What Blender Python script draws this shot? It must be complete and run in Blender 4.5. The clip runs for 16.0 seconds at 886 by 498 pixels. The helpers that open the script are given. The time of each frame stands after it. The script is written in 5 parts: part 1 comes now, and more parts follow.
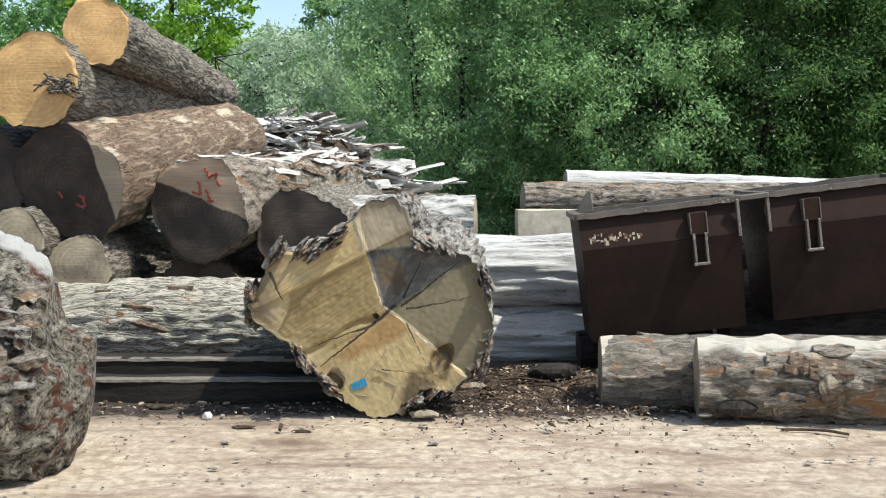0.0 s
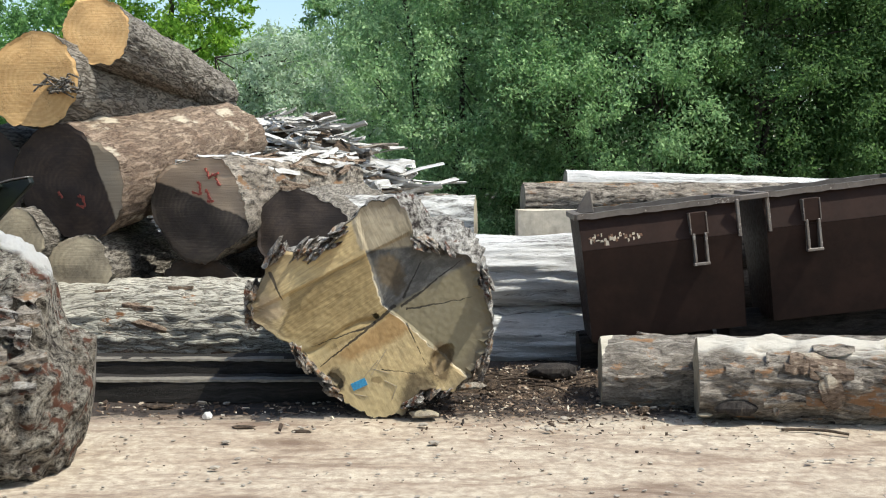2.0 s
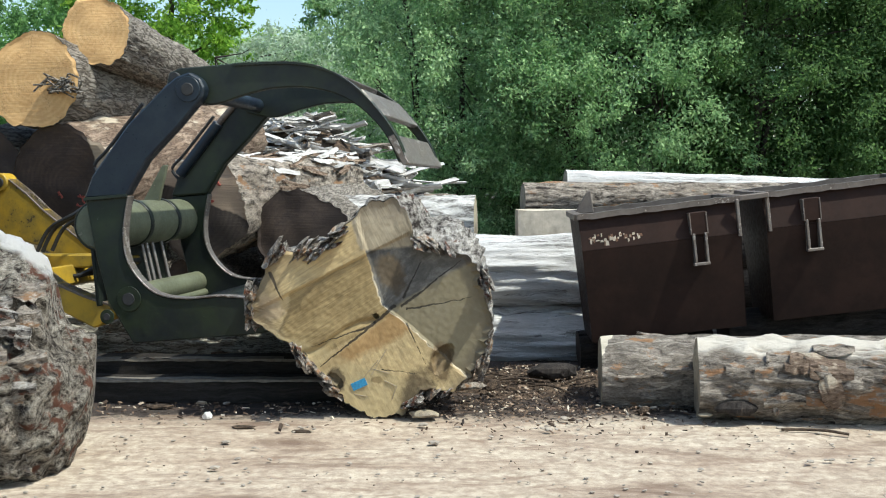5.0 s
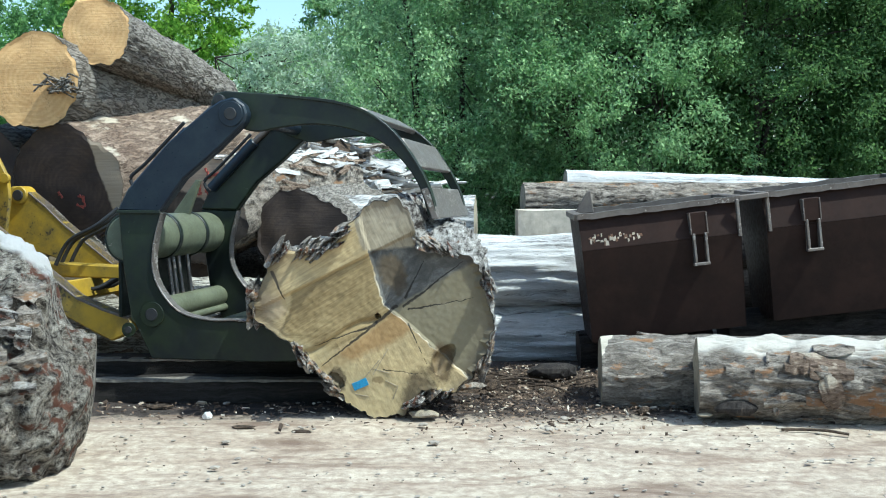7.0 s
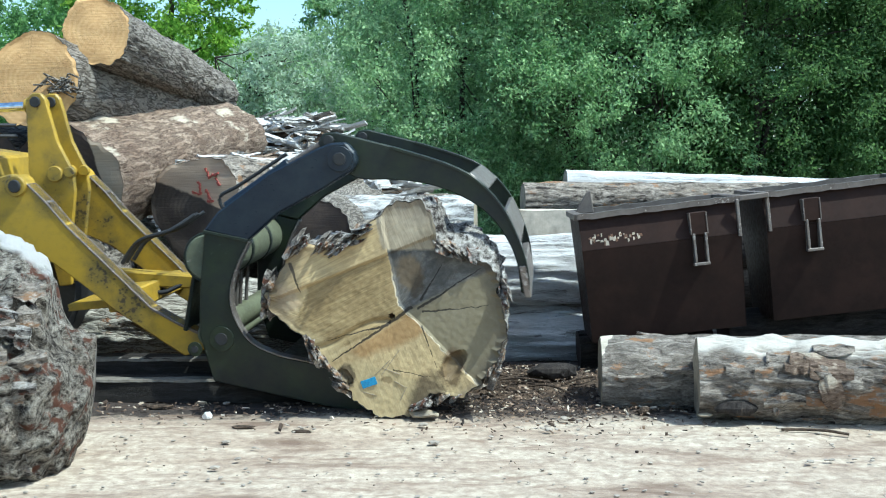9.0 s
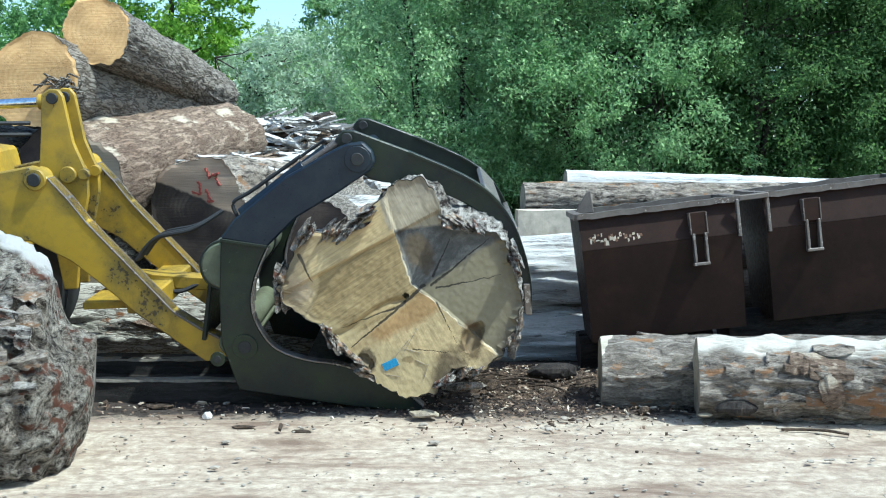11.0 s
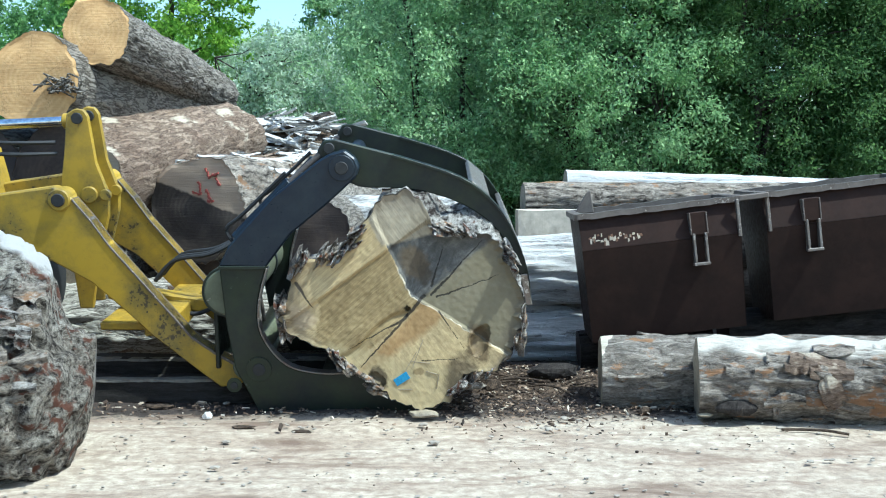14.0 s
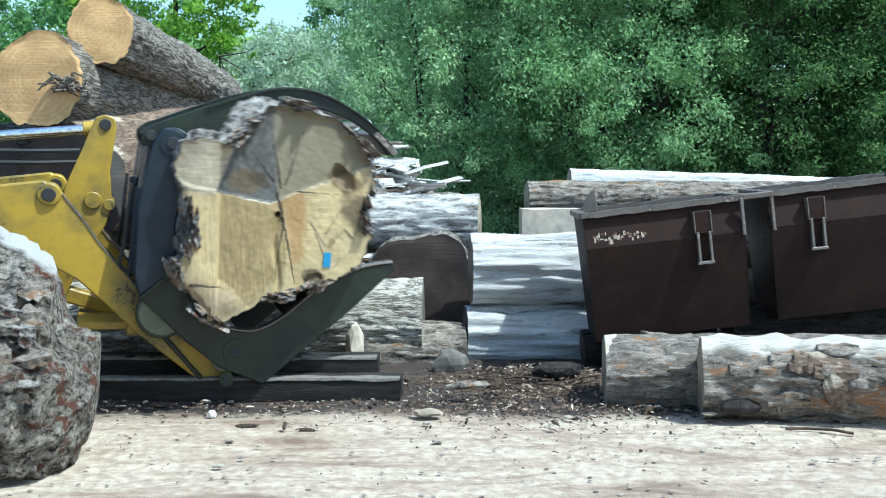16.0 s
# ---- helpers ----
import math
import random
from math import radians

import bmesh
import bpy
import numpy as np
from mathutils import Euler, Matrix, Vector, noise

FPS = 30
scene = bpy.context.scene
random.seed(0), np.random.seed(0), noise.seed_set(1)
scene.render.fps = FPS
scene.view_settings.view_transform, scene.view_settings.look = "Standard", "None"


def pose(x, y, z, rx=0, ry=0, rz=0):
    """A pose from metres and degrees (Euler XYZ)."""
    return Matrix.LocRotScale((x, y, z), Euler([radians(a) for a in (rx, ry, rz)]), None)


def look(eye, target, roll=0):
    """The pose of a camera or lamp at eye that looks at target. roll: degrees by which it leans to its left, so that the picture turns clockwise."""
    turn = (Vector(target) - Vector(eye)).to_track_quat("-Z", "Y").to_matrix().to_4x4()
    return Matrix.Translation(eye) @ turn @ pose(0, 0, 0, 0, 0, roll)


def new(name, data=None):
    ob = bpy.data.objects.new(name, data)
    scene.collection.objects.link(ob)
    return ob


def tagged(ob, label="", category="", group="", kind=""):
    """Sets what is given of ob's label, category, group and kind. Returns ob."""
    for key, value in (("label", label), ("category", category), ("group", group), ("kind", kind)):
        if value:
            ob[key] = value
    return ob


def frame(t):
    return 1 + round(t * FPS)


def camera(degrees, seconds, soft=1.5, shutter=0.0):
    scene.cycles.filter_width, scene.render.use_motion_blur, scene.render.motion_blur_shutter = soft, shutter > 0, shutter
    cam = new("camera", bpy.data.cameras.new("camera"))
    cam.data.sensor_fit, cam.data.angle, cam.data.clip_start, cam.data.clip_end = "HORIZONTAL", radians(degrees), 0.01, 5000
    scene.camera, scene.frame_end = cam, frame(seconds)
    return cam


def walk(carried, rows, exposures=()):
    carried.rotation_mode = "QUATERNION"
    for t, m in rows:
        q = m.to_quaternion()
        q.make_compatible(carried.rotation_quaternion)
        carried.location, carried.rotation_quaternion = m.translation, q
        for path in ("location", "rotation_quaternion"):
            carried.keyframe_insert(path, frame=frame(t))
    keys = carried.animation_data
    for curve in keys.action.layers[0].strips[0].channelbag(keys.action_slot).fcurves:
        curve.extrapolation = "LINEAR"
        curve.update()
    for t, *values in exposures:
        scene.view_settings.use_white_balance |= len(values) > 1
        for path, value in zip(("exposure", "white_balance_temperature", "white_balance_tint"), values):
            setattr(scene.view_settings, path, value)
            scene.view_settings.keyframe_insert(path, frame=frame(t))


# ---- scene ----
cam = camera(46, 16.0, soft=1.05, shutter=0.5)
walk(cam, [(0, pose(0, 0, 1.6, 85.7900, 0, 0.0000)), (13.8, pose(0, 0, 1.6, 85.7900, 0, 0.0000)), (14.5, pose(0, 0, 1.6, 85.7900, 0, 0.0496)), (15, pose(0, 0, 1.6, 85.7807, 0, 0.1489)), (15.5, pose(0, 0, 1.6, 85.7435, 0, 0.1985)), (16, pose(0, 0, 1.6, 85.7218, 0, 0.2171))],
     exposures=[(0, 0.42, 6200, 5), (4.2, 0.42, 6200, 5), (6.6, 0.53, 5400, -4), (9, 0.63, 5300, -4), (16, 0.69, 5150, -4)])

# ---- light ----
world = bpy.data.worlds.new("sky")
scene.world = world
world.use_nodes = True
wn = world.node_tree
sky = wn.nodes.new("ShaderNodeTexSky")
sky.sky_type = "NISHITA"
sky.sun_disc = False
sky.sun_elevation, sky.sun_rotation = radians(58), radians(112)
sky.air_density, sky.dust_density = 1.2, 2.0
wn.links.new(sky.outputs[0], wn.nodes["Background"].inputs[0])
wn.nodes["Background"].inputs[1].default_value = 0.16
sun = new("sun", bpy.data.lights.new("sun", "SUN"))
sun.data.energy, sun.data.angle, sun.data.color = 4.25, radians(0.6), (1.0, 0.94, 0.84)
sun.matrix_world = look((5.4, -2.4, 9.6), (0, 0, 0))


# ---- materials ----
def nodes_of(name):
    m = bpy.data.materials.new(name)
    m.use_nodes = True
    return m, m.node_tree, m.node_tree.nodes["Principled BSDF"]


def coords(nt, scale=(1, 1, 1), kind="Object"):
    tc, mp = nt.nodes.new("ShaderNodeTexCoord"), nt.nodes.new("ShaderNodeMapping")
    mp.inputs["Scale"].default_value = scale
    nt.links.new(tc.outputs[kind], mp.inputs["Vector"])
    return mp.outputs[0]


def noisy(nt, vec, scale, detail=6, rough=0.6, distort=0.0):
    n = nt.nodes.new("ShaderNodeTexNoise")
    n.inputs["Scale"].default_value, n.inputs["Detail"].default_value = scale, detail
    n.inputs["Roughness"].default_value, n.inputs["Distortion"].default_value = rough, distort
    if vec is not None:
        nt.links.new(vec, n.inputs["Vector"])
    return n.outputs["Fac"]


def ramp(nt, fac, stops):
    r = nt.nodes.new("ShaderNodeValToRGB")
    while len(r.color_ramp.elements) < len(stops):
        r.color_ramp.elements.new(0.5)
    for e, (p, c) in zip(r.color_ramp.elements, stops):
        e.position, e.color = p, (*c, 1) if len(c) == 3 else c
    nt.links.new(fac, r.inputs[0])
    return r.outputs[0]


def blend(nt, fac, a, b, mode="MIX"):
    m = nt.nodes.new("ShaderNodeMix")
    m.data_type, m.blend_type = "RGBA", mode
    for sock, v in ((m.inputs[0], fac), (m.inputs[6], a), (m.inputs[7], b)):
        if hasattr(v, "links"):
            nt.links.new(v, sock)
        else:
            sock.default_value = v if isinstance(v, float) else (*v, 1)
    return m.outputs[2]


def relief(nt, bsdf, fac, strength=0.5, distance=0.01):
    b = nt.nodes.new("ShaderNodeBump")
    b.inputs["Strength"].default_value, b.inputs["Distance"].default_value = strength, distance
    nt.links.new(fac, b.inputs["Height"])
    nt.links.new(b.outputs[0], bsdf.inputs["Normal"])


def bark_mat(name, dark, mid, light, patch=None, across=34.0, along=6.0, patch_at=0.62, plates=0.0, depth=0.03, wide=(0.36, 0.6), peel=None, patch_size=1.4):
    """Furrowed bark, in long plates where plates is above 0; the log's axis is its local z."""
    m, nt, bs = nodes_of(name)
    warp = nt.nodes.new("ShaderNodeTexNoise")
    warp.inputs["Scale"].default_value, warp.inputs["Detail"].default_value = 5.0, 5
    base = coords(nt)
    nt.links.new(base, warp.inputs["Vector"])
    mad = nt.nodes.new("ShaderNodeVectorMath")
    mad.operation = "MULTIPLY_ADD"
    nt.links.new(warp.outputs["Color"], mad.inputs[0])
    mad.inputs[1].default_value = (0.08, 0.08, 0.16)
    nt.links.new(base, mad.inputs[2])
    mp = nt.nodes.new("ShaderNodeMapping")
    mp.inputs["Scale"].default_value = (across, across, along)
    nt.links.new(mad.outputs[0], mp.inputs["Vector"])
    n = noisy(nt, mp.outputs[0], 0.8, 9, 0.72)
    fine = noisy(nt, mp.outputs[0], 4.0, 8, 0.8)
    height = n
    if plates:
        net = noisy(nt, mp.outputs[0], 0.8, 3, 0.5, 0.3)
        off = nt.nodes.new("ShaderNodeMath")
        off.operation = "SUBTRACT"
        nt.links.new(net, off.inputs[0])
        off.inputs[1].default_value = 0.5
        gap = nt.nodes.new("ShaderNodeMath")
        gap.operation = "ABSOLUTE"
        nt.links.new(off.outputs[0], gap.inputs[0])
        plate = ramp(nt, gap.outputs[0], [(0.0, (0.1, 0.1, 0.1)), (0.03, (0.26, 0.26, 0.26)), (0.08, (0.58, 0.58, 0.58)), (0.2, (0.74, 0.74, 0.74))])
        height = blend(nt, plates, n, plate)
    big = noisy(nt, base, 2.3, 4, 0.6)
    col = ramp(nt, fine, [(0.36, mid), (0.62, light)])
    col = blend(nt, ramp(nt, big, [(0.35, (0, 0, 0)), (0.65, (1, 1, 1))]), blend(nt, 0.6, col, mid), col)
    crev = ramp(nt, height, [(wide[0], (0, 0, 0)), (wide[1], (1, 1, 1))])
    col = blend(nt, crev, dark, col)
    if patch:
        pn = noisy(nt, coords(nt, (5, 5, 2.4)), patch_size, 7, 0.66)
        col = blend(nt, ramp(nt, pn, [(patch_at, (0, 0, 0)), (patch_at + 0.05, (1, 1, 1))]), col, blend(nt, n, tuple(v * 0.35 for v in patch), patch))
    if peel:
        way, off, bare = peel
        dot = nt.nodes.new("ShaderNodeVectorMath")
        dot.operation = "DOT_PRODUCT"
        nt.links.new(mad.outputs[0], dot.inputs[0])
        dot.inputs[1].default_value = way
        col = blend(nt, ramp(nt, dot.outputs["Value"], [(off, (0, 0, 0)), (off + 0.03, (1, 1, 1))]), col, blend(nt, fine, tuple(v * 0.7 for v in bare), bare))
    nt.links.new(col, bs.inputs["Base Color"])
    bs.inputs["Roughness"].default_value = 0.88
    bs.inputs["Specular IOR Level"].default_value = 0.3
    relief(nt, bs, blend(nt, 0.35, height, fine), 1.0, depth)
    return m


def wood_end_mat(name, a, b, stain, stain_at=0.55, rings=45.0, rough=0.75, wedge=None):
    """A sawn end with growth rings, saw marks and stains."""
    m, nt, bs = nodes_of(name)
    v = coords(nt, (1, 1, 0))
    w = nt.nodes.new("ShaderNodeTexWave")
    w.wave_type, w.rings_direction = "RINGS", "SPHERICAL"
    w.inputs["Scale"].default_value, w.inputs["Distortion"].default_value = rings * 0.16, 3.5
    w.inputs["Detail"].default_value, w.inputs["Detail Scale"].default_value = 4, 2.0
    nt.links.new(v, w.inputs["Vector"])
    fine = noisy(nt, coords(nt, (3, 60, 1)), 1.0, 5)
    big = noisy(nt, v, 2.6, 6, 0.65)
    col = blend(nt, w.outputs["Fac"], a, b)
    col = blend(nt, ramp(nt, fine, [(0.35, (0, 0, 0)), (0.75, (1, 1, 1))]), col, blend(nt, 0.45, col, b))
    col = blend(nt, ramp(nt, big, [(stain_at - 0.08, (0, 0, 0)), (stain_at + 0.1, (1, 1, 1))]), col, stain)
    # fine drying checks that run out from the heart
    sep = nt.nodes.new("ShaderNodeSeparateXYZ")
    nt.links.new(coords(nt), sep.inputs[0])
    turn = nt.nodes.new("ShaderNodeMath")
    turn.operation = "ARCTAN2"
    nt.links.new(sep.outputs[1], turn.inputs[0])
    nt.links.new(sep.outputs[0], turn.inputs[1])
    polar = nt.nodes.new("ShaderNodeCombineXYZ")
    nt.links.new(turn.outputs[0], polar.inputs[0])
    nt.links.new(big, polar.inputs[1])
    check = noisy(nt, polar.outputs[0], 7.0, 4, 0.65, 0.4)
    line = ramp(nt, check, [(0.485, (0, 0, 0)), (0.497, (1, 1, 1)), (0.503, (1, 1, 1)), (0.515, (0, 0, 0))])
    far_off = noisy(nt, v, 5.0, 3, 0.5)
    line = blend(nt, ramp(nt, far_off, [(0.48, (0, 0, 0)), (0.56, (1, 1, 1))]), (0, 0, 0), line)
    col = blend(nt, line, col, blend(nt, 0.7, col, tuple(c * 0.25 for c in stain)))
    blotch = noisy(nt, v, 9.0, 8, 0.75)
    col = blend(nt, ramp(nt, blotch, [(0.4, (0.45, 0.45, 0.45)), (0.62, (0, 0, 0))]), col, stain)
    if wedge:
        # sunlight on one side of a slanting line, coloured in as paler wood
        wx, wy, woff, pale = wedge
        dot = nt.nodes.new("ShaderNodeVectorMath")
        dot.operation = "DOT_PRODUCT"
        nt.links.new(coords(nt), dot.inputs[0])
        dot.inputs[1].default_value = (wx, wy, 0)
        wob = nt.nodes.new("ShaderNodeMath")
        wob.operation = "MULTIPLY_ADD"
        nt.links.new(big, wob.inputs[0])
        wob.inputs[1].default_value = 0.16
        nt.links.new(dot.outputs["Value"], wob.inputs[2])
        col = blend(nt, ramp(nt, wob.outputs[0], [(woff + 0.06, (0, 0, 0)), (woff + 0.08, (1, 1, 1))]), col, blend(nt, fine, pale, tuple(v * 0.5 for v in pale)))
    nt.links.new(col, bs.inputs["Base Color"])
    bs.inputs["Roughness"].default_value = rough
    relief(nt, bs, blend(nt, 0.4, fine, blotch), 0.6, 0.008)
    return m


def paint_mat(name, base, worn, dirt, at=0.6, rough=0.5, metal=0.0, scale=5.0, spec=0.5):
    """Old machine paint: scuffs, chips and dirt."""
    m, nt, bs = nodes_of(name)
    v = coords(nt)
    big, small = noisy(nt, v, scale, 7, 0.7), noisy(nt, v, scale * 9, 6, 0.7)
    col = blend(nt, ramp(nt, big, [(0.4, (0, 0, 0)), (0.64, (1, 1, 1))]), base, dirt)
    mixn = blend(nt, 0.5, big, small)
    col = blend(nt, ramp(nt, mixn, [(at, (0, 0, 0)), (at + 0.03, (1, 1, 1))]), col, worn)
    nt.links.new(col, bs.inputs["Base Color"])
    rr = ramp(nt, small, [(0.3, (rough - 0.12,) * 3), (0.7, (rough + 0.2,) * 3)])
    nt.links.new(rr, bs.inputs["Roughness"])
    bs.inputs["Metallic"].default_value, bs.inputs["Specular IOR Level"].default_value = metal, spec
    relief(nt, bs, small, 0.15, 0.004)
    return m


def plain_mat(name, color, rough=0.6, metal=0.0, bump=0.15, scale=30.0):
    m, nt, bs = nodes_of(name)
    n = noisy(nt, coords(nt), scale, 6)
    lo, hi = tuple(c * 0.65 for c in color), tuple(min(c * 1.25, 1) for c in color)
    nt.links.new(ramp(nt, n, [(0.3, lo), (0.7, hi)]), bs.inputs["Base Color"])
    bs.inputs["Roughness"].default_value, bs.inputs["Metallic"].default_value = rough, metal
    relief(nt, bs, n, bump, 0.005)
    return m


def leaf_mat(name, dark, light, glow=0.35):
    """Leaves: each island its own tone, light passes through them."""
    m, nt, bs = nodes_of(name)
    g = nt.nodes.new("ShaderNodeNewGeometry")
    col = ramp(nt, g.outputs["Random Per Island"], [(0.0, dark), (0.6, tuple((a + b) / 2 for a, b in zip(dark, light))), (1.0, light)])
    nt.links.new(col, bs.inputs["Base Color"])
    bs.inputs["Roughness"].default_value = 0.55
    bs.inputs["Specular IOR Level"].default_value = 0.25
    tr, mx = nt.nodes.new("ShaderNodeBsdfTranslucent"), nt.nodes.new("ShaderNodeMixShader")
    nt.links.new(col, tr.inputs[0])
    mx.inputs[0].default_value = glow
    nt.links.new(bs.outputs[0], mx.inputs[1])
    nt.links.new(tr.outputs[0], mx.inputs[2])
    nt.links.new(mx.outputs[0], nt.nodes["Material Output"].inputs[0])
    return m


BARK = bark_mat("furrowed_bark", (0.075, 0.062, 0.046), (0.3, 0.275, 0.22), (0.64, 0.6, 0.51), (0.42, 0.2, 0.09), across=36, along=6, patch_at=0.66, plates=0.75, wide=(0.16, 0.5), depth=0.024)
BARK_BROWN = bark_mat("brown_bark", (0.06, 0.035, 0.022), (0.21, 0.135, 0.088), (0.5, 0.4, 0.3), (0.8, 0.69, 0.52), across=26, along=6, patch_at=0.575, plates=0.2, wide=(0.36, 0.58), depth=0.05, patch_size=0.5)
BARK_GREY = bark_mat("grey_bark", (0.05, 0.04, 0.03), (0.18, 0.155, 0.125), (0.48, 0.43, 0.36), (0.6, 0.52, 0.4), across=36, along=4.5, patch_at=0.7, plates=0.6, wide=(0.24, 0.58), depth=0.045, patch_size=0.7)
BARK_RAGGED = bark_mat("ragged_bark", (0.025, 0.018, 0.013), (0.2, 0.16, 0.12), (0.62, 0.55, 0.46), (0.4, 0.23, 0.12), across=22, along=7, patch_at=0.58, wide=(0.38, 0.58), depth=0.05)
BARK_PALE = bark_mat("bleached_wood", (0.13, 0.115, 0.1), (0.56, 0.54, 0.51), (0.86, 0.84, 0.81), None, across=20, along=0.9, depth=0.06, wide=(0.34, 0.47))
BARK_PEELED = bark_mat("ragged_bark_with_bare_end", (0.03, 0.022, 0.016), (0.25, 0.21, 0.165), (0.68, 0.61, 0.52), (0.46, 0.26, 0.13), across=22, along=7, patch_at=0.58, plates=0.15, wide=(0.34, 0.6), depth=0.06, peel=((0.0, 0.5, -1.0), -0.36, (0.82, 0.73, 0.58)))
BARK_TORN = bark_mat("torn_bark_with_bare_strip", (0.028, 0.02, 0.015), (0.22, 0.18, 0.14), (0.64, 0.57, 0.48), (0.44, 0.24, 0.12), across=22, along=7, patch_at=0.56, plates=0.15, wide=(0.34, 0.6), depth=0.06, peel=((-0.3, 1.0, 0.0), 0.25, (0.8, 0.73, 0.62)))
BARK_SILVER = bark_mat("silver_bark", (0.07, 0.06, 0.05), (0.42, 0.4, 0.36), (0.84, 0.82, 0.78), (0.22, 0.14, 0.09), across=24, along=5, patch_at=0.68, wide=(0.36, 0.55))
BARK_MOSSY = bark_mat("scabbed_bark", (0.022, 0.014, 0.01), (0.27, 0.23, 0.185), (0.76, 0.73, 0.67), (0.17, 0.065, 0.035), across=26, along=12, patch_at=0.58, depth=0.06, wide=(0.4, 0.58))
BARK_SCABBY = bark_mat("scabby_bark_with_bare_top", (0.022, 0.015, 0.01), (0.2, 0.16, 0.115), (0.72, 0.67, 0.57), (0.2, 0.08, 0.045), across=34, along=24, patch_at=0.56, depth=0.07, wide=(0.4, 0.6), peel=((0.0, 1.0, -0.75), 0.3, (0.85, 0.82, 0.77)), patch_size=1.3)
# near-black: on logs under and behind the bins it stands for shade
BARK_BLACK = bark_mat("dark_and_shaded_bark", (0.008, 0.006, 0.005), (0.03, 0.024, 0.02), (0.07, 0.058, 0.05), None)
END_ORANGE = wood_end_mat("fresh_sawn_end", (0.6, 0.37, 0.15), (0.67, 0.43, 0.19), (0.4, 0.21, 0.07), 0.66)
END_PALE = wood_end_mat("pale_sawn_end", (0.36, 0.3, 0.2), (0.45, 0.38, 0.26), (0.17, 0.14, 0.1), 0.52)
END_DARK = wood_end_mat("weathered_end", (0.065, 0.044, 0.031), (0.075, 0.051, 0.036), (0.03, 0.02, 0.016), 0.5)
END_TWO = wood_end_mat("half_lit_weathered_end", (0.05, 0.036, 0.026), (0.075, 0.058, 0.042), (0.035, 0.025, 0.02), 0.5, wedge=(-0.35, 0.9, 0.1, (0.55, 0.4, 0.27)))
END_SIDE = wood_end_mat("weathered_end_with_lit_edge", (0.06, 0.038, 0.026), (0.08, 0.052, 0.036), (0.03, 0.019, 0.014), 0.5, wedge=(-1.0, 0.25, 0.33, (0.5, 0.39, 0.27)))
END_GREY = wood_end_mat("grey_weathered_end", (0.15, 0.135, 0.11), (0.2, 0.18, 0.15), (0.07, 0.06, 0.05), 0.52)
BIN = paint_mat("brown_bin_steel", (0.019, 0.0108, 0.008), (0.08, 0.034, 0.019), (0.03, 0.016, 0.0115), 0.64, 0.6, scale=3.2, spec=0.12)
RIM = paint_mat("worn_rim_steel", (0.15, 0.125, 0.105), (0.34, 0.3, 0.26), (0.08, 0.06, 0.048), 0.56, 0.5, 0.2)
YELLOW = paint_mat("yellow_machine_paint", (0.4, 0.255, 0.018), (0.055, 0.04, 0.02), (0.18, 0.13, 0.028), 0.575, 0.45, scale=3.0)
GREEN = paint_mat("dark_green_paint", (0.0095, 0.0125, 0.0125), (0.075, 0.08, 0.065), (0.02, 0.028, 0.014), 0.63, 0.4, scale=3.0, spec=0.35)
BLUE = paint_mat("blue_black_paint", (0.007, 0.012, 0.022), (0.08, 0.09, 0.095), (0.014, 0.022, 0.03), 0.66, 0.36, spec=0.35)
STEEL = paint_mat("worn_bare_steel", (0.22, 0.2, 0.18), (0.4, 0.37, 0.33), (0.13, 0.1, 0.08), 0.55, 0.4, 0.5)
OLIVE = paint_mat("faded_olive_paint", (0.13, 0.14, 0.085), (0.3, 0.28, 0.22), (0.08, 0.085, 0.05), 0.6, 0.5)
CHROME = plain_mat("chrome_rod", (0.7, 0.72, 0.75), 0.12, 1.0, 0.02)
RUBBER = plain_mat("black_rubber", (0.02, 0.02, 0.02), 0.7)
# the shade on the sleepers' fronts is put into this dark colour
TIMBER = bark_mat("shaded_old_timber", (0.008, 0.0065, 0.005), (0.02, 0.017, 0.014), (0.055, 0.047, 0.04), None, across=22, along=1.5, depth=0.015)
EDGE_WOOD = plain_mat("worn_lit_wood", (0.17, 0.15, 0.12), 0.9, 0, 0.5, 25)
SAWN = plain_mat("pale_sawn_timber", (0.5, 0.43, 0.33), 0.8, 0, 0.2, 9)
PLANK = bark_mat("bleached_plank", (0.25, 0.23, 0.2), (0.5, 0.48, 0.45), (0.74, 0.72, 0.7), None, across=20, along=1.5, depth=0.01)
RUST = plain_mat("brown_rust", (0.16, 0.09, 0.055), 0.9, 0, 0.4, 40)
RED = plain_mat("red_marker", (0.3, 0.07, 0.05), 0.9, 0, 0.4, 60)
BLUEMARK = plain_mat("blue_marker", (0.03, 0.2, 0.36), 0.6, 0, 0.3, 60)
CHIP = bark_mat("bark_chips", (0.02, 0.014, 0.01), (0.07, 0.047, 0.032), (0.2, 0.14, 0.09), None, across=20, along=20)


def litter_mat():
    """Chips of bark and wood, each its own tone."""
    m, nt, bs = nodes_of("mixed_bark_chips")
    g = nt.nodes.new("ShaderNodeNewGeometry")
    nt.links.new(ramp(nt, g.outputs["Random Per Island"], [(0.0, (0.02, 0.014, 0.01)), (0.6, (0.1, 0.065, 0.042)), (0.85, (0.26, 0.18, 0.12)), (1.0, (0.6, 0.52, 0.4))]), bs.inputs["Base Color"])
    bs.inputs["Roughness"].default_value = 0.9
    return m


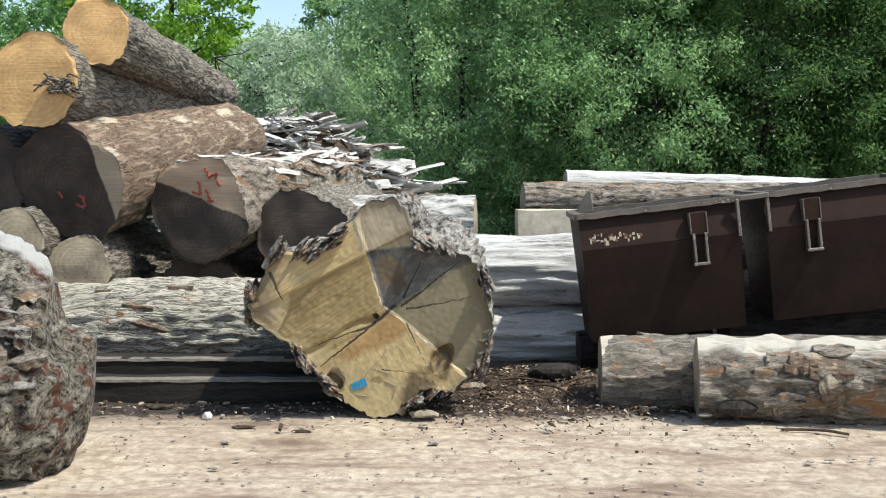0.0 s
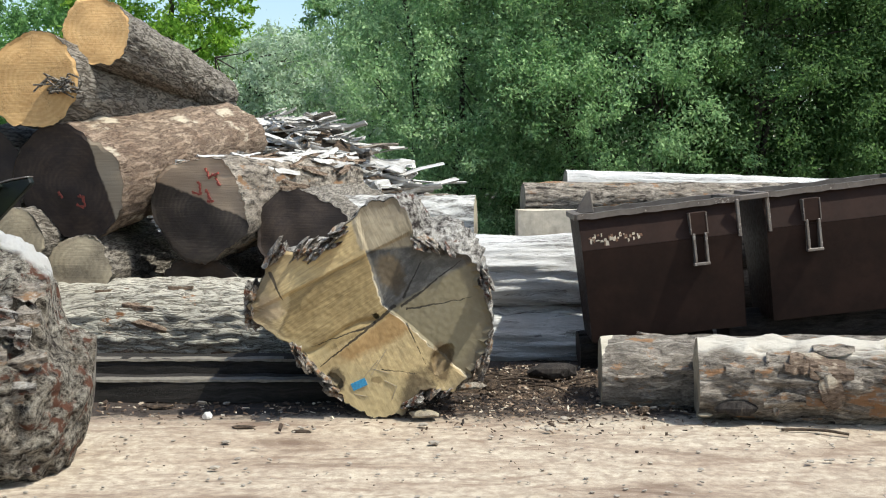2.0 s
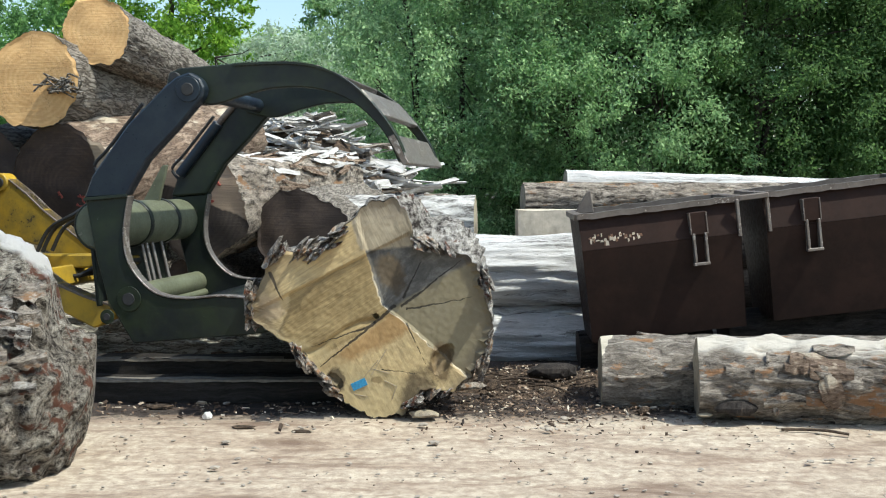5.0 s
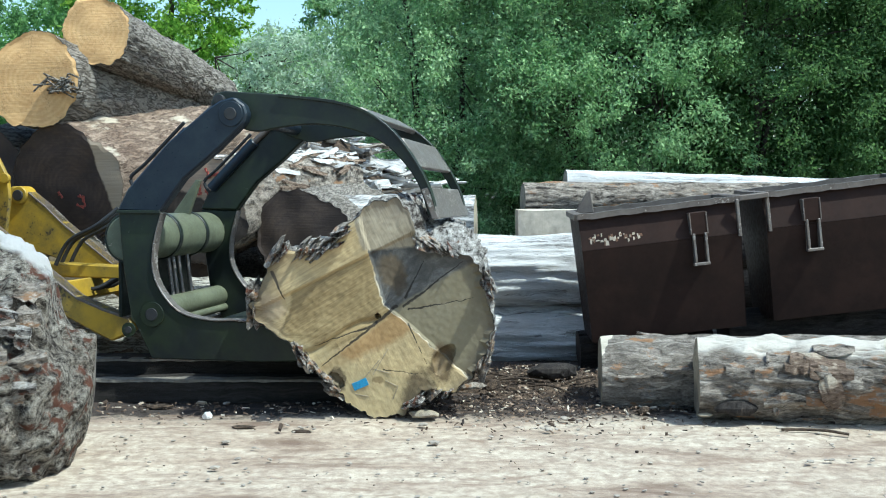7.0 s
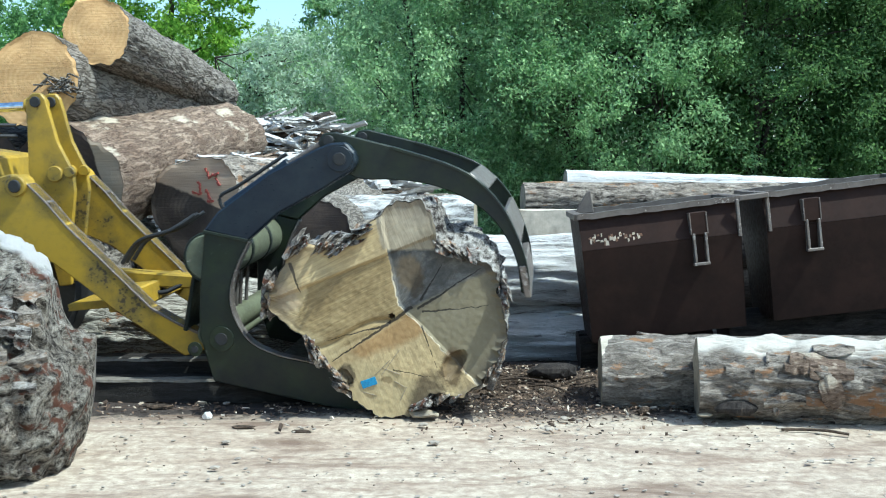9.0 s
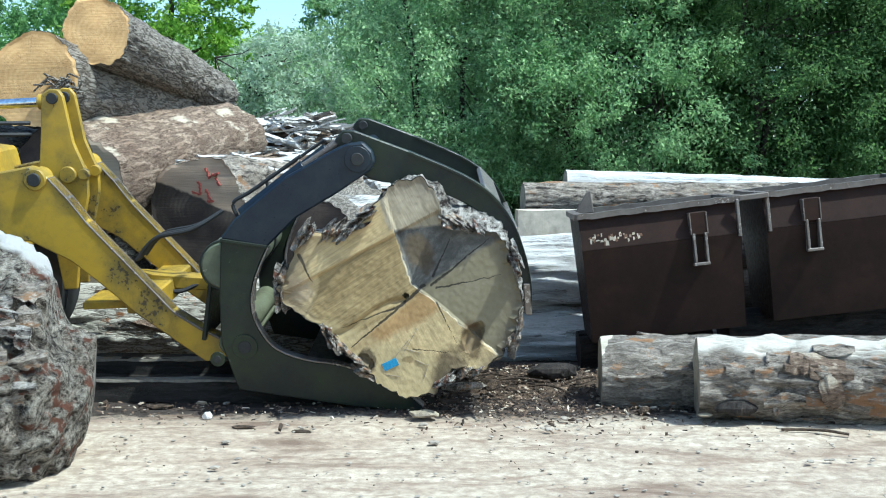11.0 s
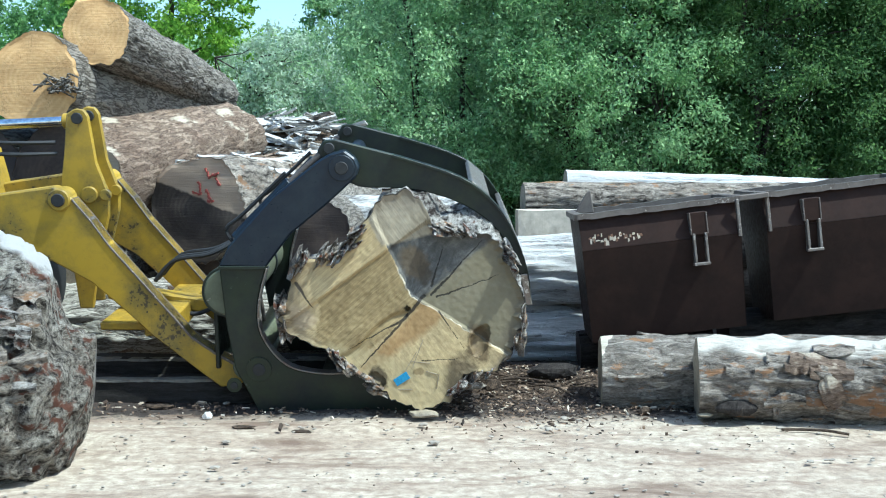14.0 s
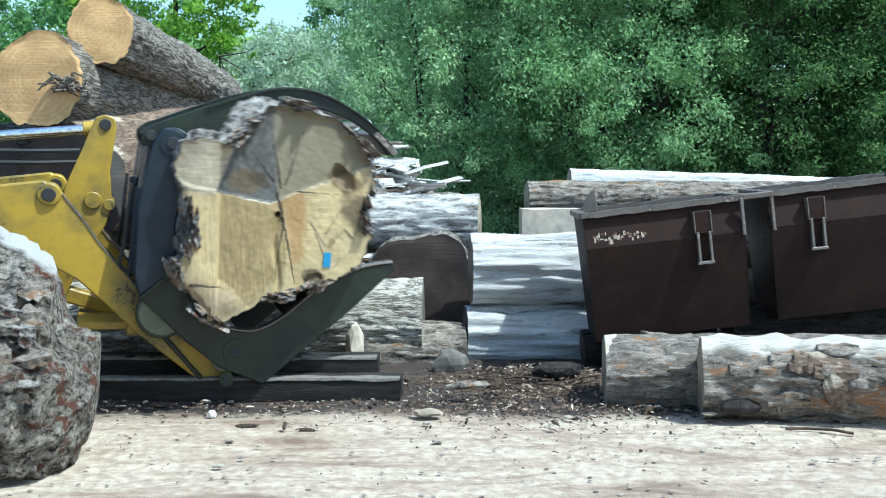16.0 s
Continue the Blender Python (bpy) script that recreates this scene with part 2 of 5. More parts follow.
LITTER = litter_mat()
LEAF_DARK = leaf_mat("deep_green_leaves", (0.09, 0.19, 0.06), (0.27, 0.47, 0.15), 0.55)
LEAF_GREY = leaf_mat("grey_green_leaves", (0.27, 0.38, 0.23), (0.68, 0.78, 0.6), 0.5)
LEAF_BRIGHT = leaf_mat("bright_green_leaves", (0.12, 0.27, 0.03), (0.46, 0.68, 0.1), 0.55)
LEAF_WILLOW = leaf_mat("willow_leaves", (0.1, 0.2, 0.075), (0.32, 0.5, 0.2), 0.55)
LEAF_MID = leaf_mat("mid_green_leaves", (0.15, 0.28, 0.11), (0.43, 0.61, 0.28), 0.55)
LEAF_SALLOW = leaf_mat("sallow_leaves", (0.22, 0.36, 0.16), (0.55, 0.72, 0.38), 0.55)
# darker copy of the willow leaves, with shade put into the colour
LEAF_SHADED = leaf_mat("shaded_willow_leaves", (0.07, 0.14, 0.045), (0.19, 0.31, 0.1), 0.6)
WOOD_DIM = plain_mat("tree_bark", (0.05, 0.04, 0.03), 0.9, 0, 0.5, 12)


# ---- building helpers ----
def empty(name, m=None):
    ob = new(name)
    ob.empty_display_size = 0.2
    if m is not None:
        ob.matrix_basis = m
    return ob


def mesh_object(name, data, material, parent=None, label="", smooth=False):
    data.materials.append(material)
    if smooth:
        data.polygons.foreach_set("use_smooth", [True] * len(data.polygons))
    ob = new(name, data)
    if parent:
        ob.parent = parent
    if label:
        tagged(ob, label)
    return ob


def part(name, bm, material, parent=None, label="", smooth=False):
    data = bpy.data.meshes.new(name)
    bmesh.ops.recalc_face_normals(bm, faces=bm.faces)
    if smooth and len(bm.faces) < 2000:
        for e in bm.edges:
            e.smooth = e.calc_face_angle(0) < 0.6
    bm.to_mesh(data)
    bm.free()
    return mesh_object(name, data, material, parent, label, smooth)


def slab(outline, y0, y1, bevel=0.006):
    """A plate: an outline in x, z between two depths, with eased edges."""
    bm = bmesh.new()
    f = bm.faces.new([bm.verts.new((x, y0, z)) for x, z in outline])
    r = bmesh.ops.extrude_face_region(bm, geom=[f])
    bmesh.ops.translate(bm, vec=(0, y1 - y0, 0), verts=[v for v in r["geom"] if isinstance(v, bmesh.types.BMVert)])
    bmesh.ops.recalc_face_normals(bm, faces=bm.faces)
    if bevel:
        bmesh.ops.bevel(bm, geom=list(bm.edges), offset=bevel, segments=1, affect="EDGES", clamp_overlap=True)
    return bm


def box(x0, x1, y0, y1, z0, z1, bevel=0.006):
    return slab([(x0, z0), (x1, z0), (x1, z1), (x0, z1)], y0, y1, bevel)


def eased(points, n=4):
    """A smooth line through points."""
    out = []
    for i in range(len(points) - 1):
        p = [points[min(max(i + k, 0), len(points) - 1)] for k in (-1, 0, 1, 2)]
        for s in range(n):
            t = s / n
            out.append(tuple(0.5 * (2 * p[1][d] + (p[2][d] - p[0][d]) * t + (2 * p[0][d] - 5 * p[1][d] + 4 * p[2][d] - p[3][d]) * t * t + (3 * p[1][d] - p[0][d] - 3 * p[2][d] + p[3][d]) * t ** 3) for d in (0, 1)))
    return out + [points[-1]]


def rod(p0, p1, r0, r1=None, seg=20):
    bm = bmesh.new()
    p0, p1 = Vector(p0), Vector(p1)
    m = Matrix.Translation((p0 + p1) / 2) @ (p1 - p0).to_track_quat("Z", "Y").to_matrix().to_4x4()
    bmesh.ops.create_cone(bm, cap_ends=True, segments=seg, radius1=r0, radius2=r0 if r1 is None else r1, depth=(p1 - p0).length, matrix=m)
    rim = [e for e in bm.edges if e.calc_face_angle(0) > 1.0]
    bmesh.ops.bevel(bm, geom=rim, offset=min(r0, (p1 - p0).length) * 0.1, segments=1, affect="EDGES")
    return bm


def pipe(points, r, seg=8):
    """A bent hose through points."""
    pts = [Vector(p) for p in points]
    fine = []
    for i in range(len(pts) - 1):
        a, b, c, d = pts[max(i - 1, 0)], pts[i], pts[i + 1], pts[min(i + 2, len(pts) - 1)]
        for k in range(6):
            t = k / 6
            fine.append(0.5 * (2 * b + (c - a) * t + (2 * a - 5 * b + 4 * c - d) * t * t + (3 * b - a - 3 * c + d) * t ** 3))
    fine.append(pts[-1])
    bm = bmesh.new()
    rings = []
    for i, p in enumerate(fine):
        way = fine[min(i + 1, len(fine) - 1)] - fine[max(i - 1, 0)]
        q = way.to_track_quat("Z", "Y")
        rings.append([bm.verts.new(p + q @ Vector((r * math.cos(a), r * math.sin(a), 0))) for a in (2 * math.pi * k / seg for k in range(seg))])
    for a, b in zip(rings, rings[1:]):
        for k in range(seg):
            bm.faces.new((a[k], a[(k + 1) % seg], b[(k + 1) % seg], b[k]))
    bm.faces.new(rings[0]), bm.faces.new(rings[-1])
    return bm


def radius_of(profile, a):
    """Radius factor of a cross-section in direction a, from evenly spread factors."""
    n = len(profile)
    u = (a / (2 * math.pi)) % 1 * n
    i, t = int(u), u - int(u)
    p0, p1, p2, p3 = (profile[(i + k) % n] for k in (-1, 0, 1, 2))
    v = 0.5 * (2 * p1 + (p2 - p0) * t + (2 * p0 - 5 * p1 + 4 * p2 - p3) * t * t + (3 * p1 - p0 - 3 * p2 + p3) * t ** 3)
    return v


def make_log(name, p0, p1, r0, r1, bark, end, label, seed=0, profile=(1,), seg=72, step=0.09, furrow=0.012, lump=0.05,
             across=9.0, along=1.6, end_label="", dish=0.01, spin=0.0, face_fn=None, bend=0.0, cracks=0, shoulder=None, face_rings=16, knobs=0.0, swell=None, taper=None, category="log", group="felled logs in the yard"):
    """A felled log from its first sawn end p0 to its other end p1; its local z runs along it."""
    p0, p1 = Vector(p0), Vector(p1)
    length = (p1 - p0).length
    thing = empty(name, Matrix.Translation(p0) @ (p1 - p0).to_track_quat("Z", "Y").to_matrix().to_4x4() @ pose(0, 0, 0, 0, 0, spin))
    rnd = random.Random(seed)
    off = Vector((seed * 7.3, seed * 3.1, seed * 1.7))
    rings = max(4, int(length / step))

    def radius(a, z):
        r = r0 + (r1 - r0) * z / length
        if shoulder and z < shoulder[0]:
            reach = shoulder[0] * (0.22 + 0.78 * abs(math.sin(a)) ** 1.5) * (1 + 0.5 * noise.noise((math.cos(a) * 2.2, math.sin(a) * 2.2, seed)))
            r *= shoulder[1] + (1 - shoulder[1]) * math.sqrt(max(0.0, 1 - max(0.0, 1 - z / reach) ** 2))
        if taper:
            # how full the log is above, beside and below its axis, along it
            k = 1
            while k < len(taper) - 1 and taper[k][0] < z:
                k += 1
            (za, *pa), (zb, *pb) = taper[k - 1], taper[k]
            u = min(1.0, max(0.0, (z - za) / (zb - za)))
            up, side, down = (p + (q - p) * u for p, q in zip(pa, pb))
            sn = math.sin(a)
            r *= side + abs(sn) ** 1.6 * ((up if sn > 0 else down) - side)
        if swell:
            turn = (a - swell[0] + math.pi) % (2 * math.pi) - math.pi
            r *= 1 + swell[1] * math.exp(-(turn / swell[2]) ** 2) * min(1.0, max(0.0, z - 0.03) / 0.2) ** 0.6
        c = Vector((math.cos(a), math.sin(a), 0))
        low = noise.noise(c * 1.3 + Vector((0, 0, z * 0.7)) + off) * 0.6 + noise.noise(c * 3.0 + Vector((0, 0, z * 1.8)) + off) * 0.4
        ridge = abs(noise.noise(Vector((c.x * r * across * 2, c.y * r * across * 2, z * along * 2)) + off)) * 2 - 0.5
        ridge2 = noise.noise(Vector((c.x * r * across * 5, c.y * r * across * 5, z * along * 5)) + off)
        return r * radius_of(profile, a) * (1 + lump * low) + (knobs * (noise.noise(Vector((c.x * r * 5, c.y * r * 5, z * 5)) + off) + 0.6 * noise.noise(Vector((c.x * r * 12, c.y * r * 12, z * 11)) + off)) if knobs else 0) + furrow * (ridge * 1.3 + ridge2 * 0.6)

    def centre(z):
        u = z / length
        return Vector((bend * math.sin(math.pi * u), bend * 0.6 * math.sin(math.pi * u * 0.8), 0))

    bm = bmesh.new()
    loops = []
    for i in range(rings + 1):
        z = length * i / rings
        c = centre(z)
        row = []
        for k in range(seg):
            a = 2 * math.pi * k / seg
            rr = radius(a, z)
            row.append(bm.verts.new((c.x + rr * math.cos(a), c.y + rr * math.sin(a), z)))
        loops.append(row)
    for a, b in zip(loops, loops[1:]):
        for k in range(seg):
            bm.faces.new((a[k], a[(k + 1) % seg], b[(k + 1) % seg], b[k]))
    part("bark", bm, bark, thing, "", True)
    lines = [(rnd.uniform(0, 6.28), rnd.uniform(0.4, 0.95)) for _ in range(cracks)]
    for z, sgn in ((0, 1), (length, -1)):
        bm = bmesh.new()
        c = centre(z)
        n = face_rings
        mid = bm.verts.new((c.x, c.y, z))
        prev = None
        for j in range(1, n + 1):
            row = []
            for k in range(seg):
                a = 2 * math.pi * k / seg
                q = j / n
                rr = radius(a, z) * q * 0.992
                d = dish * noise.noise(Vector((rr * math.cos(a) * 4, rr * math.sin(a) * 4, seed)))
                for ca, cl in lines:
                    gap = abs((a - ca + 0.12 * math.sin(q * 9) + math.pi) % (2 * math.pi) - math.pi) * rr
                    if q < cl and gap < 0.012:
                        d += 0.02
                if face_fn and z == 0:
                    d += face_fn(rr * math.cos(a), rr * math.sin(a)) * min(1.0, (1 - q) * 20)
                row.append(bm.verts.new((c.x + rr * math.cos(a), c.y + rr * math.sin(a), z + sgn * (d if j < n else 0.0))))
            for k in range(seg):
                if prev:
                    bm.faces.new((prev[k], prev[(k + 1) % seg], row[(k + 1) % seg], row[k]))
                else:
                    bm.faces.new((mid, row[(k + 1) % seg], row[k]))
            prev = row
        part("cut_face", bm, end, thing, end_label if z == 0 else "", False)
    return tagged(thing, label, category, group)


# ---- ground ----
def ground_mat():
    m, nt, bs = nodes_of("dusty_yard_dirt")
    v = coords(nt)
    streak = noisy(nt, coords(nt, (0.45, 1.6, 1)), 1.1, 7, 0.65, 0.8)
    fine, grit = noisy(nt, v, 14, 8, 0.7), noisy(nt, v, 90, 5, 0.7)
    col = ramp(nt, streak, [(0.34, (0.15, 0.1, 0.068)), (0.44, (0.4, 0.32, 0.235)), (0.56, (0.53, 0.45, 0.34))])
    col = blend(nt, ramp(nt, fine, [(0.4, (0, 0, 0)), (0.62, (1, 1, 1))]), blend(nt, 0.62, col, (0.17, 0.115, 0.08)), col)
    col = blend(nt, ramp(nt, grit, [(0.66, (0, 0, 0)), (0.72, (1, 1, 1))]), col, (0.6, 0.54, 0.46))
    # damp, bark-littered soil further from the drive, with the bins' shade in its colour
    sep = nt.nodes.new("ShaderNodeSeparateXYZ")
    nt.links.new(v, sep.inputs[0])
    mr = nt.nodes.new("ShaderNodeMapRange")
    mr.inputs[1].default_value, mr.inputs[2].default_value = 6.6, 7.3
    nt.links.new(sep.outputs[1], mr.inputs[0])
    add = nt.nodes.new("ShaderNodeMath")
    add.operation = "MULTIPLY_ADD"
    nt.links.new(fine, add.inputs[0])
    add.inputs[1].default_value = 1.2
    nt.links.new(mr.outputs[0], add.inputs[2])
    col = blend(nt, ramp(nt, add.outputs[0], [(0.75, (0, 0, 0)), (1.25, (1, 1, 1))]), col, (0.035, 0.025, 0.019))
    tread = noisy(nt, coords(nt, (0.9, 5.0, 1)), 1.6, 9, 0.72, 0.6)
    col = blend(nt, ramp(nt, tread, [(0.52, (0, 0, 0)), (0.66, (0.75, 0.75, 0.75))]), col, (0.18, 0.115, 0.075))
    speck = noisy(nt, v, 42, 7, 0.8)
    col = blend(nt, ramp(nt, speck, [(0.3, (0.8, 0.8, 0.8)), (0.42, (0, 0, 0))]), col, (0.09, 0.06, 0.042))
    nt.links.new(col, bs.inputs["Base Color"])
    bs.inputs["Roughness"].default_value = 0.95
    relief(nt, bs, blend(nt, 0.5, fine, grit), 0.6, 0.02)
    return m


def make_ground():
    bm = bmesh.new()
    xs = [-2000, -300, -60, -20] + [-10 + 0.16 * i for i in range(126)] + [20, 60, 300, 2000]
    ys = [-2000, -200, -20, 0, 2] + [3 + 0.12 * i for i in range(70)] + [12, 14, 20, 40, 120, 2000]
    grid = []
    for y in ys:
        row = []
        for x in xs:
            near = 1 if -10 < x < 10.2 and 2.5 < y < 11.5 else 0
            h = near * (0.022 * noise.noise((x * 0.8, y * 1.3, 2)) + 0.012 * noise.noise((x * 4, y * 5, 5)))
            row.append(bm.verts.new((x, y, h - 0.012)))
        grid.append(row)
    for a, b in zip(grid, grid[1:]):
        for k in range(len(xs) - 1):
            bm.faces.new((a[k], a[k + 1], b[k + 1], b[k]))
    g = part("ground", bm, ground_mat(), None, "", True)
    return tagged(g, "dry dusty dirt yard with damp dark streaks, shade-darkened at the back", "ground", kind="structure")


make_ground()

# ---- the big log in the grapple's way ----
BIG_PROFILE = (0.756, 0.75, 0.74, 0.68, 0.585, 0.655, 0.666, 0.62, 0.55, 0.525, 0.54, 0.61,
               0.81, 0.79, 0.775, 0.59, 0.56, 0.64, 0.75, 0.745, 0.55, 0.62, 0.73, 0.74)


def big_face(x, y):
    """Saw steps and broken ridges over the face; x and y from the heart, y downwards."""
    d = -0.018
    wander = 0.03 * noise.noise((x * 5, y * 5, 8))
    step = y + 0.5 * x + 0.44
    d += 0.02 * max(0.0, min(1.0, step / 0.02))
    # the grey quarter stands back behind a torn edge
    wedge = min(x + 0.03 - 0.3 * (y + 0.3), x - y * 1.15 - 0.13 + wander)
    d += 0.026 * max(0.0, min(1.0, wedge / 0.02))
    ridge = y + 0.42 * x - 0.03 - 0.03 * math.sin(11 * x)
    if -0.5 < x < 0.0:
        d += 0.02 * math.exp(-(ridge / 0.022) ** 2)
    hollow = (x - 0.42) ** 2 * 1.6 + (y - 0.3) ** 2 * 0.6 + 0.02 * noise.noise((x * 9 + y * 5, y * 6, 2))
    if hollow < 0.004:
        d += 0.03 * (1 - hollow / 0.004) ** 0.5
    if x * x + y * y < 0.0003:
        d += 0.06
    notch = (x + 0.26) ** 2 + (y - 0.43) ** 2 + 0.004 * noise.noise((x * 15, y * 15, 6))
    if notch < 0.003:
        d += 0.03
    return d + 0.008 * noise.noise((x * 3.5, y * 3.5, 1)) + 0.004 * noise.noise((x * 9 + y * 4, y * 5 - x * 3, 3)) + 0.002 * noise.noise((x * 30, y * 30, 4))


def big_face_mat():
    m, nt, bs = nodes_of("split_coloured_end")
    v = coords(nt)

    def calc(op, p, q=None, r=None):
        k = nt.nodes.new("ShaderNodeMath")
        k.operation = op
        for s, w in zip(k.inputs, (p, q, r)):
            if hasattr(w, "links"):
                nt.links.new(w, s)
            elif w is not None:
                s.default_value = w
        return k.outputs[0]

    big = noisy(nt, v, 3.4, 6, 0.65)
    small = noisy(nt, v, 26, 8, 0.75)
    wob = calc("MULTIPLY_ADD", big, 0.2, -0.1)
    jit = calc("MULTIPLY_ADD", noisy(nt, v, 14, 5, 0.7), 0.05, -0.025)
    sep = nt.nodes.new("ShaderNodeSeparateXYZ")
    nt.links.new(v, sep.inputs[0])
    x, y = sep.outputs[0], sep.outputs[1]

    def lin(a, b, c, wobble=None):
        k = calc("ADD", calc("MULTIPLY", x, a), calc("MULTIPLY_ADD", y, b, c))
        return calc("ADD", k, wobble) if wobble is not None else k

    def soft(value, lo, hi):
        return ramp(nt, calc("DIVIDE", calc("SUBTRACT", value, lo), hi - lo), [(0.0, (0, 0, 0)), (1.0, (1, 1, 1))])

    def fibres(angle, along, across, distort=0.4):
        turned = nt.nodes.new("ShaderNodeMapping")
        turned.vector_type = "TEXTURE"
        turned.inputs["Rotation"].default_value = (0, 0, radians(angle))
        turned.inputs["Scale"].default_value = (1 / along, 1 / across, 1)
        nt.links.new(v, turned.inputs["Vector"])
        return noisy(nt, turned.outputs[0], 1.0, 9, 0.75, distort)

    ang, rad = calc("ARCTAN2", y, x), calc("SQRT", calc("ADD", calc("MULTIPLY", x, x), calc("MULTIPLY", y, y)))
    com = nt.nodes.new("ShaderNodeCombineXYZ")
    nt.links.new(calc("MULTIPLY", calc("ADD", ang, calc("MULTIPLY", wob, 3.5)), 8.0), com.inputs[0])
    nt.links.new(calc("MULTIPLY", rad, 4.5), com.inputs[1])
    nt.links.new(big, com.inputs[2])
    ray = noisy(nt, com.outputs[0], 1.0, 10, 0.72, 0.5)
    saw, steep = fibres(-32, 4, 60, 0.6), fibres(62, 4, 50, 0.6)
    # yellow wood: saw marks above, fibres torn out from the heart below
    below = soft(lin(0.62, 1.0, 0.0, wob), 0.0, 0.06)
    tone = blend(nt, below, blend(nt, 0.35, blend(nt, 0.2, saw, small), big), blend(nt, 0.3, blend(nt, 0.6, ray, steep), small))
    col = ramp(nt, tone, [(0.36, (0.07, 0.044, 0.017)), (0.46, (0.24, 0.16, 0.064)), (0.56, (0.46, 0.335, 0.15)), (0.66, (0.68, 0.54, 0.31))])
    # browner middle under the pale strip along the upper rim
    mid = calc("MINIMUM", lin(0.5, 1.0, 0.44, calc("MULTIPLY", wob, 0.25)), calc("MINIMUM", lin(-0.5, -1.0, 0.07, wob), lin(1.0, 0.2, 0.6, wob)))
    col = blend(nt, soft(mid, 0.0, 0.02), blend(nt, 0.35, col, (0.62, 0.5, 0.28)), blend(nt, 0.5, col, (0.2, 0.15, 0.07)))
    # orange-brown band beside the long crack, and a pale lower foot
    band = calc("MINIMUM", lin(0.75, 1.0, -0.03, jit), lin(-0.5, -1.0, 0.24, wob))
    col = blend(nt, calc("MULTIPLY", soft(band, 0.0, 0.05), 0.7), col, blend(nt, ray, (0.17, 0.085, 0.025), (0.36, 0.2, 0.065)))
    foot = lin(-0.35, 1.0, -0.33, wob)
    col = blend(nt, calc("MULTIPLY", soft(foot, 0.0, 0.04), 0.6), col, blend(nt, steep, (0.25, 0.19, 0.09), (0.56, 0.45, 0.24)))
    # the grey quarter, olive in its lower half
    grey = ramp(nt, blend(nt, 0.35, blend(nt, 0.4, ray, big), small), [(0.36, (0.028, 0.026, 0.023)), (0.52, (0.085, 0.08, 0.07)), (0.68, (0.2, 0.19, 0.17))])
    olive = blend(nt, soft(lin(0.62, 1.0, -0.01, calc("MULTIPLY", wob, 0.5)), 0.0, 0.03), grey, blend(nt, 0.6, grey, (0.25, 0.205, 0.11)))
    wedge = calc("MINIMUM", lin(1.0, -0.3, -0.06, jit), lin(1.0, -1.15, -0.13, calc("ADD", jit, calc("MULTIPLY", wob, 0.3))))
    col = blend(nt, soft(wedge, 0.0, 0.008), col, olive)
    edge = ramp(nt, calc("ABSOLUTE", wedge), [(0.0, (0.7, 0.7, 0.7)), (0.007, (0, 0, 0))])
    col = blend(nt, calc("MULTIPLY", edge, soft(lin(0, 1.0, 0.3), 0.0, 0.05)), col, (0.55, 0.5, 0.4))
    # the paler lobe at the top
    lobe = calc("MINIMUM", lin(-0.1, -1.0, -0.42, calc("MULTIPLY", wob, 0.4)), calc("MINIMUM", lin(-1.0, 0.0, 0.26, jit), lin(1.0, -0.3, -0.02, jit)))
    col = blend(nt, soft(lobe, 0.0, 0.02), col, ramp(nt, blend(nt, 0.5, steep, big), [(0.36, (0.17, 0.135, 0.085)), (0.62, (0.46, 0.39, 0.27))]))
    # a brown knot, stains and rot, each with its own ragged outline
    spots = ((0.09, -0.28, 0.11, 0.75, (0.045, 0.03, 0.016), (0.16, 0.115, 0.06)), (0.15, -0.2, 0.06, 0.6, (0.03, 0.022, 0.014), (0.08, 0.06, 0.035)),
             (0.42, 0.3, 0.085, 0.6, (0.02, 0.013, 0.008), (0.14, 0.085, 0.035)), (-0.26, 0.42, 0.07, 0.8, (0.02, 0.013, 0.01), (0.06, 0.04, 0.02)),
             (-0.68, -0.05, 0.09, 0.8, (0.3, 0.2, 0.1), (0.62, 0.5, 0.32)), (0.02, 0.42, 0.05, 1.7, (0.1, 0.07, 0.03), (0.26, 0.18, 0.08)), (0.28, 0.6, 0.14, 0.5, (0.02, 0.014, 0.01), (0.09, 0.06, 0.03)))
    for kx, ky, kr, squash, tone_in, tone_out in spots:
        dx, dy = calc("SUBTRACT", x, kx), calc("MULTIPLY", calc("SUBTRACT", y, ky), squash)
        away = calc("ADD", calc("SQRT", calc("ADD", calc("MULTIPLY", dx, dx), calc("MULTIPLY", dy, dy))), calc("ADD", calc("MULTIPLY", wob, 0.6), calc("MULTIPLY", jit, 1.4)))
        col = blend(nt, ramp(nt, calc("DIVIDE", away, kr), [(0.7, (0.8, 0.8, 0.8)), (1.1, (0, 0, 0))]), col, blend(nt, small, tone_in, tone_out))
    # drying cracks, widest at the heart
    deep = None
    for x0, y0, x1, y1, w in ((0.12, -0.06, -0.36, 0.33, 0.015), (0.17, -0.06, 0.55, -0.36, 0.012), (0.18, -0.12, 0.3, -0.37, 0.011), (0.2, -0.04, 0.62, -0.12, 0.008), (-0.02, 0.06, -0.42, 0.2, 0.008), (-0.68, -0.28, -0.6, -0.1, 0.016), (0.2, 0.05, 0.33, 0.33, 0.007), (0.04, 0.35, 0.3, 0.38, 0.006)):
        ex, ey = x1 - x0, y1 - y0
        ll = ex * ex + ey * ey
        t = calc("DIVIDE", calc("ADD", calc("MULTIPLY", calc("SUBTRACT", x, x0), ex), calc("MULTIPLY", calc("SUBTRACT", y, y0), ey)), ll)
        t = calc("MINIMUM", calc("MAXIMUM", t, 0.0), 1.0)
        px = calc("SUBTRACT", calc("SUBTRACT", x, x0), calc("MULTIPLY", t, ex))
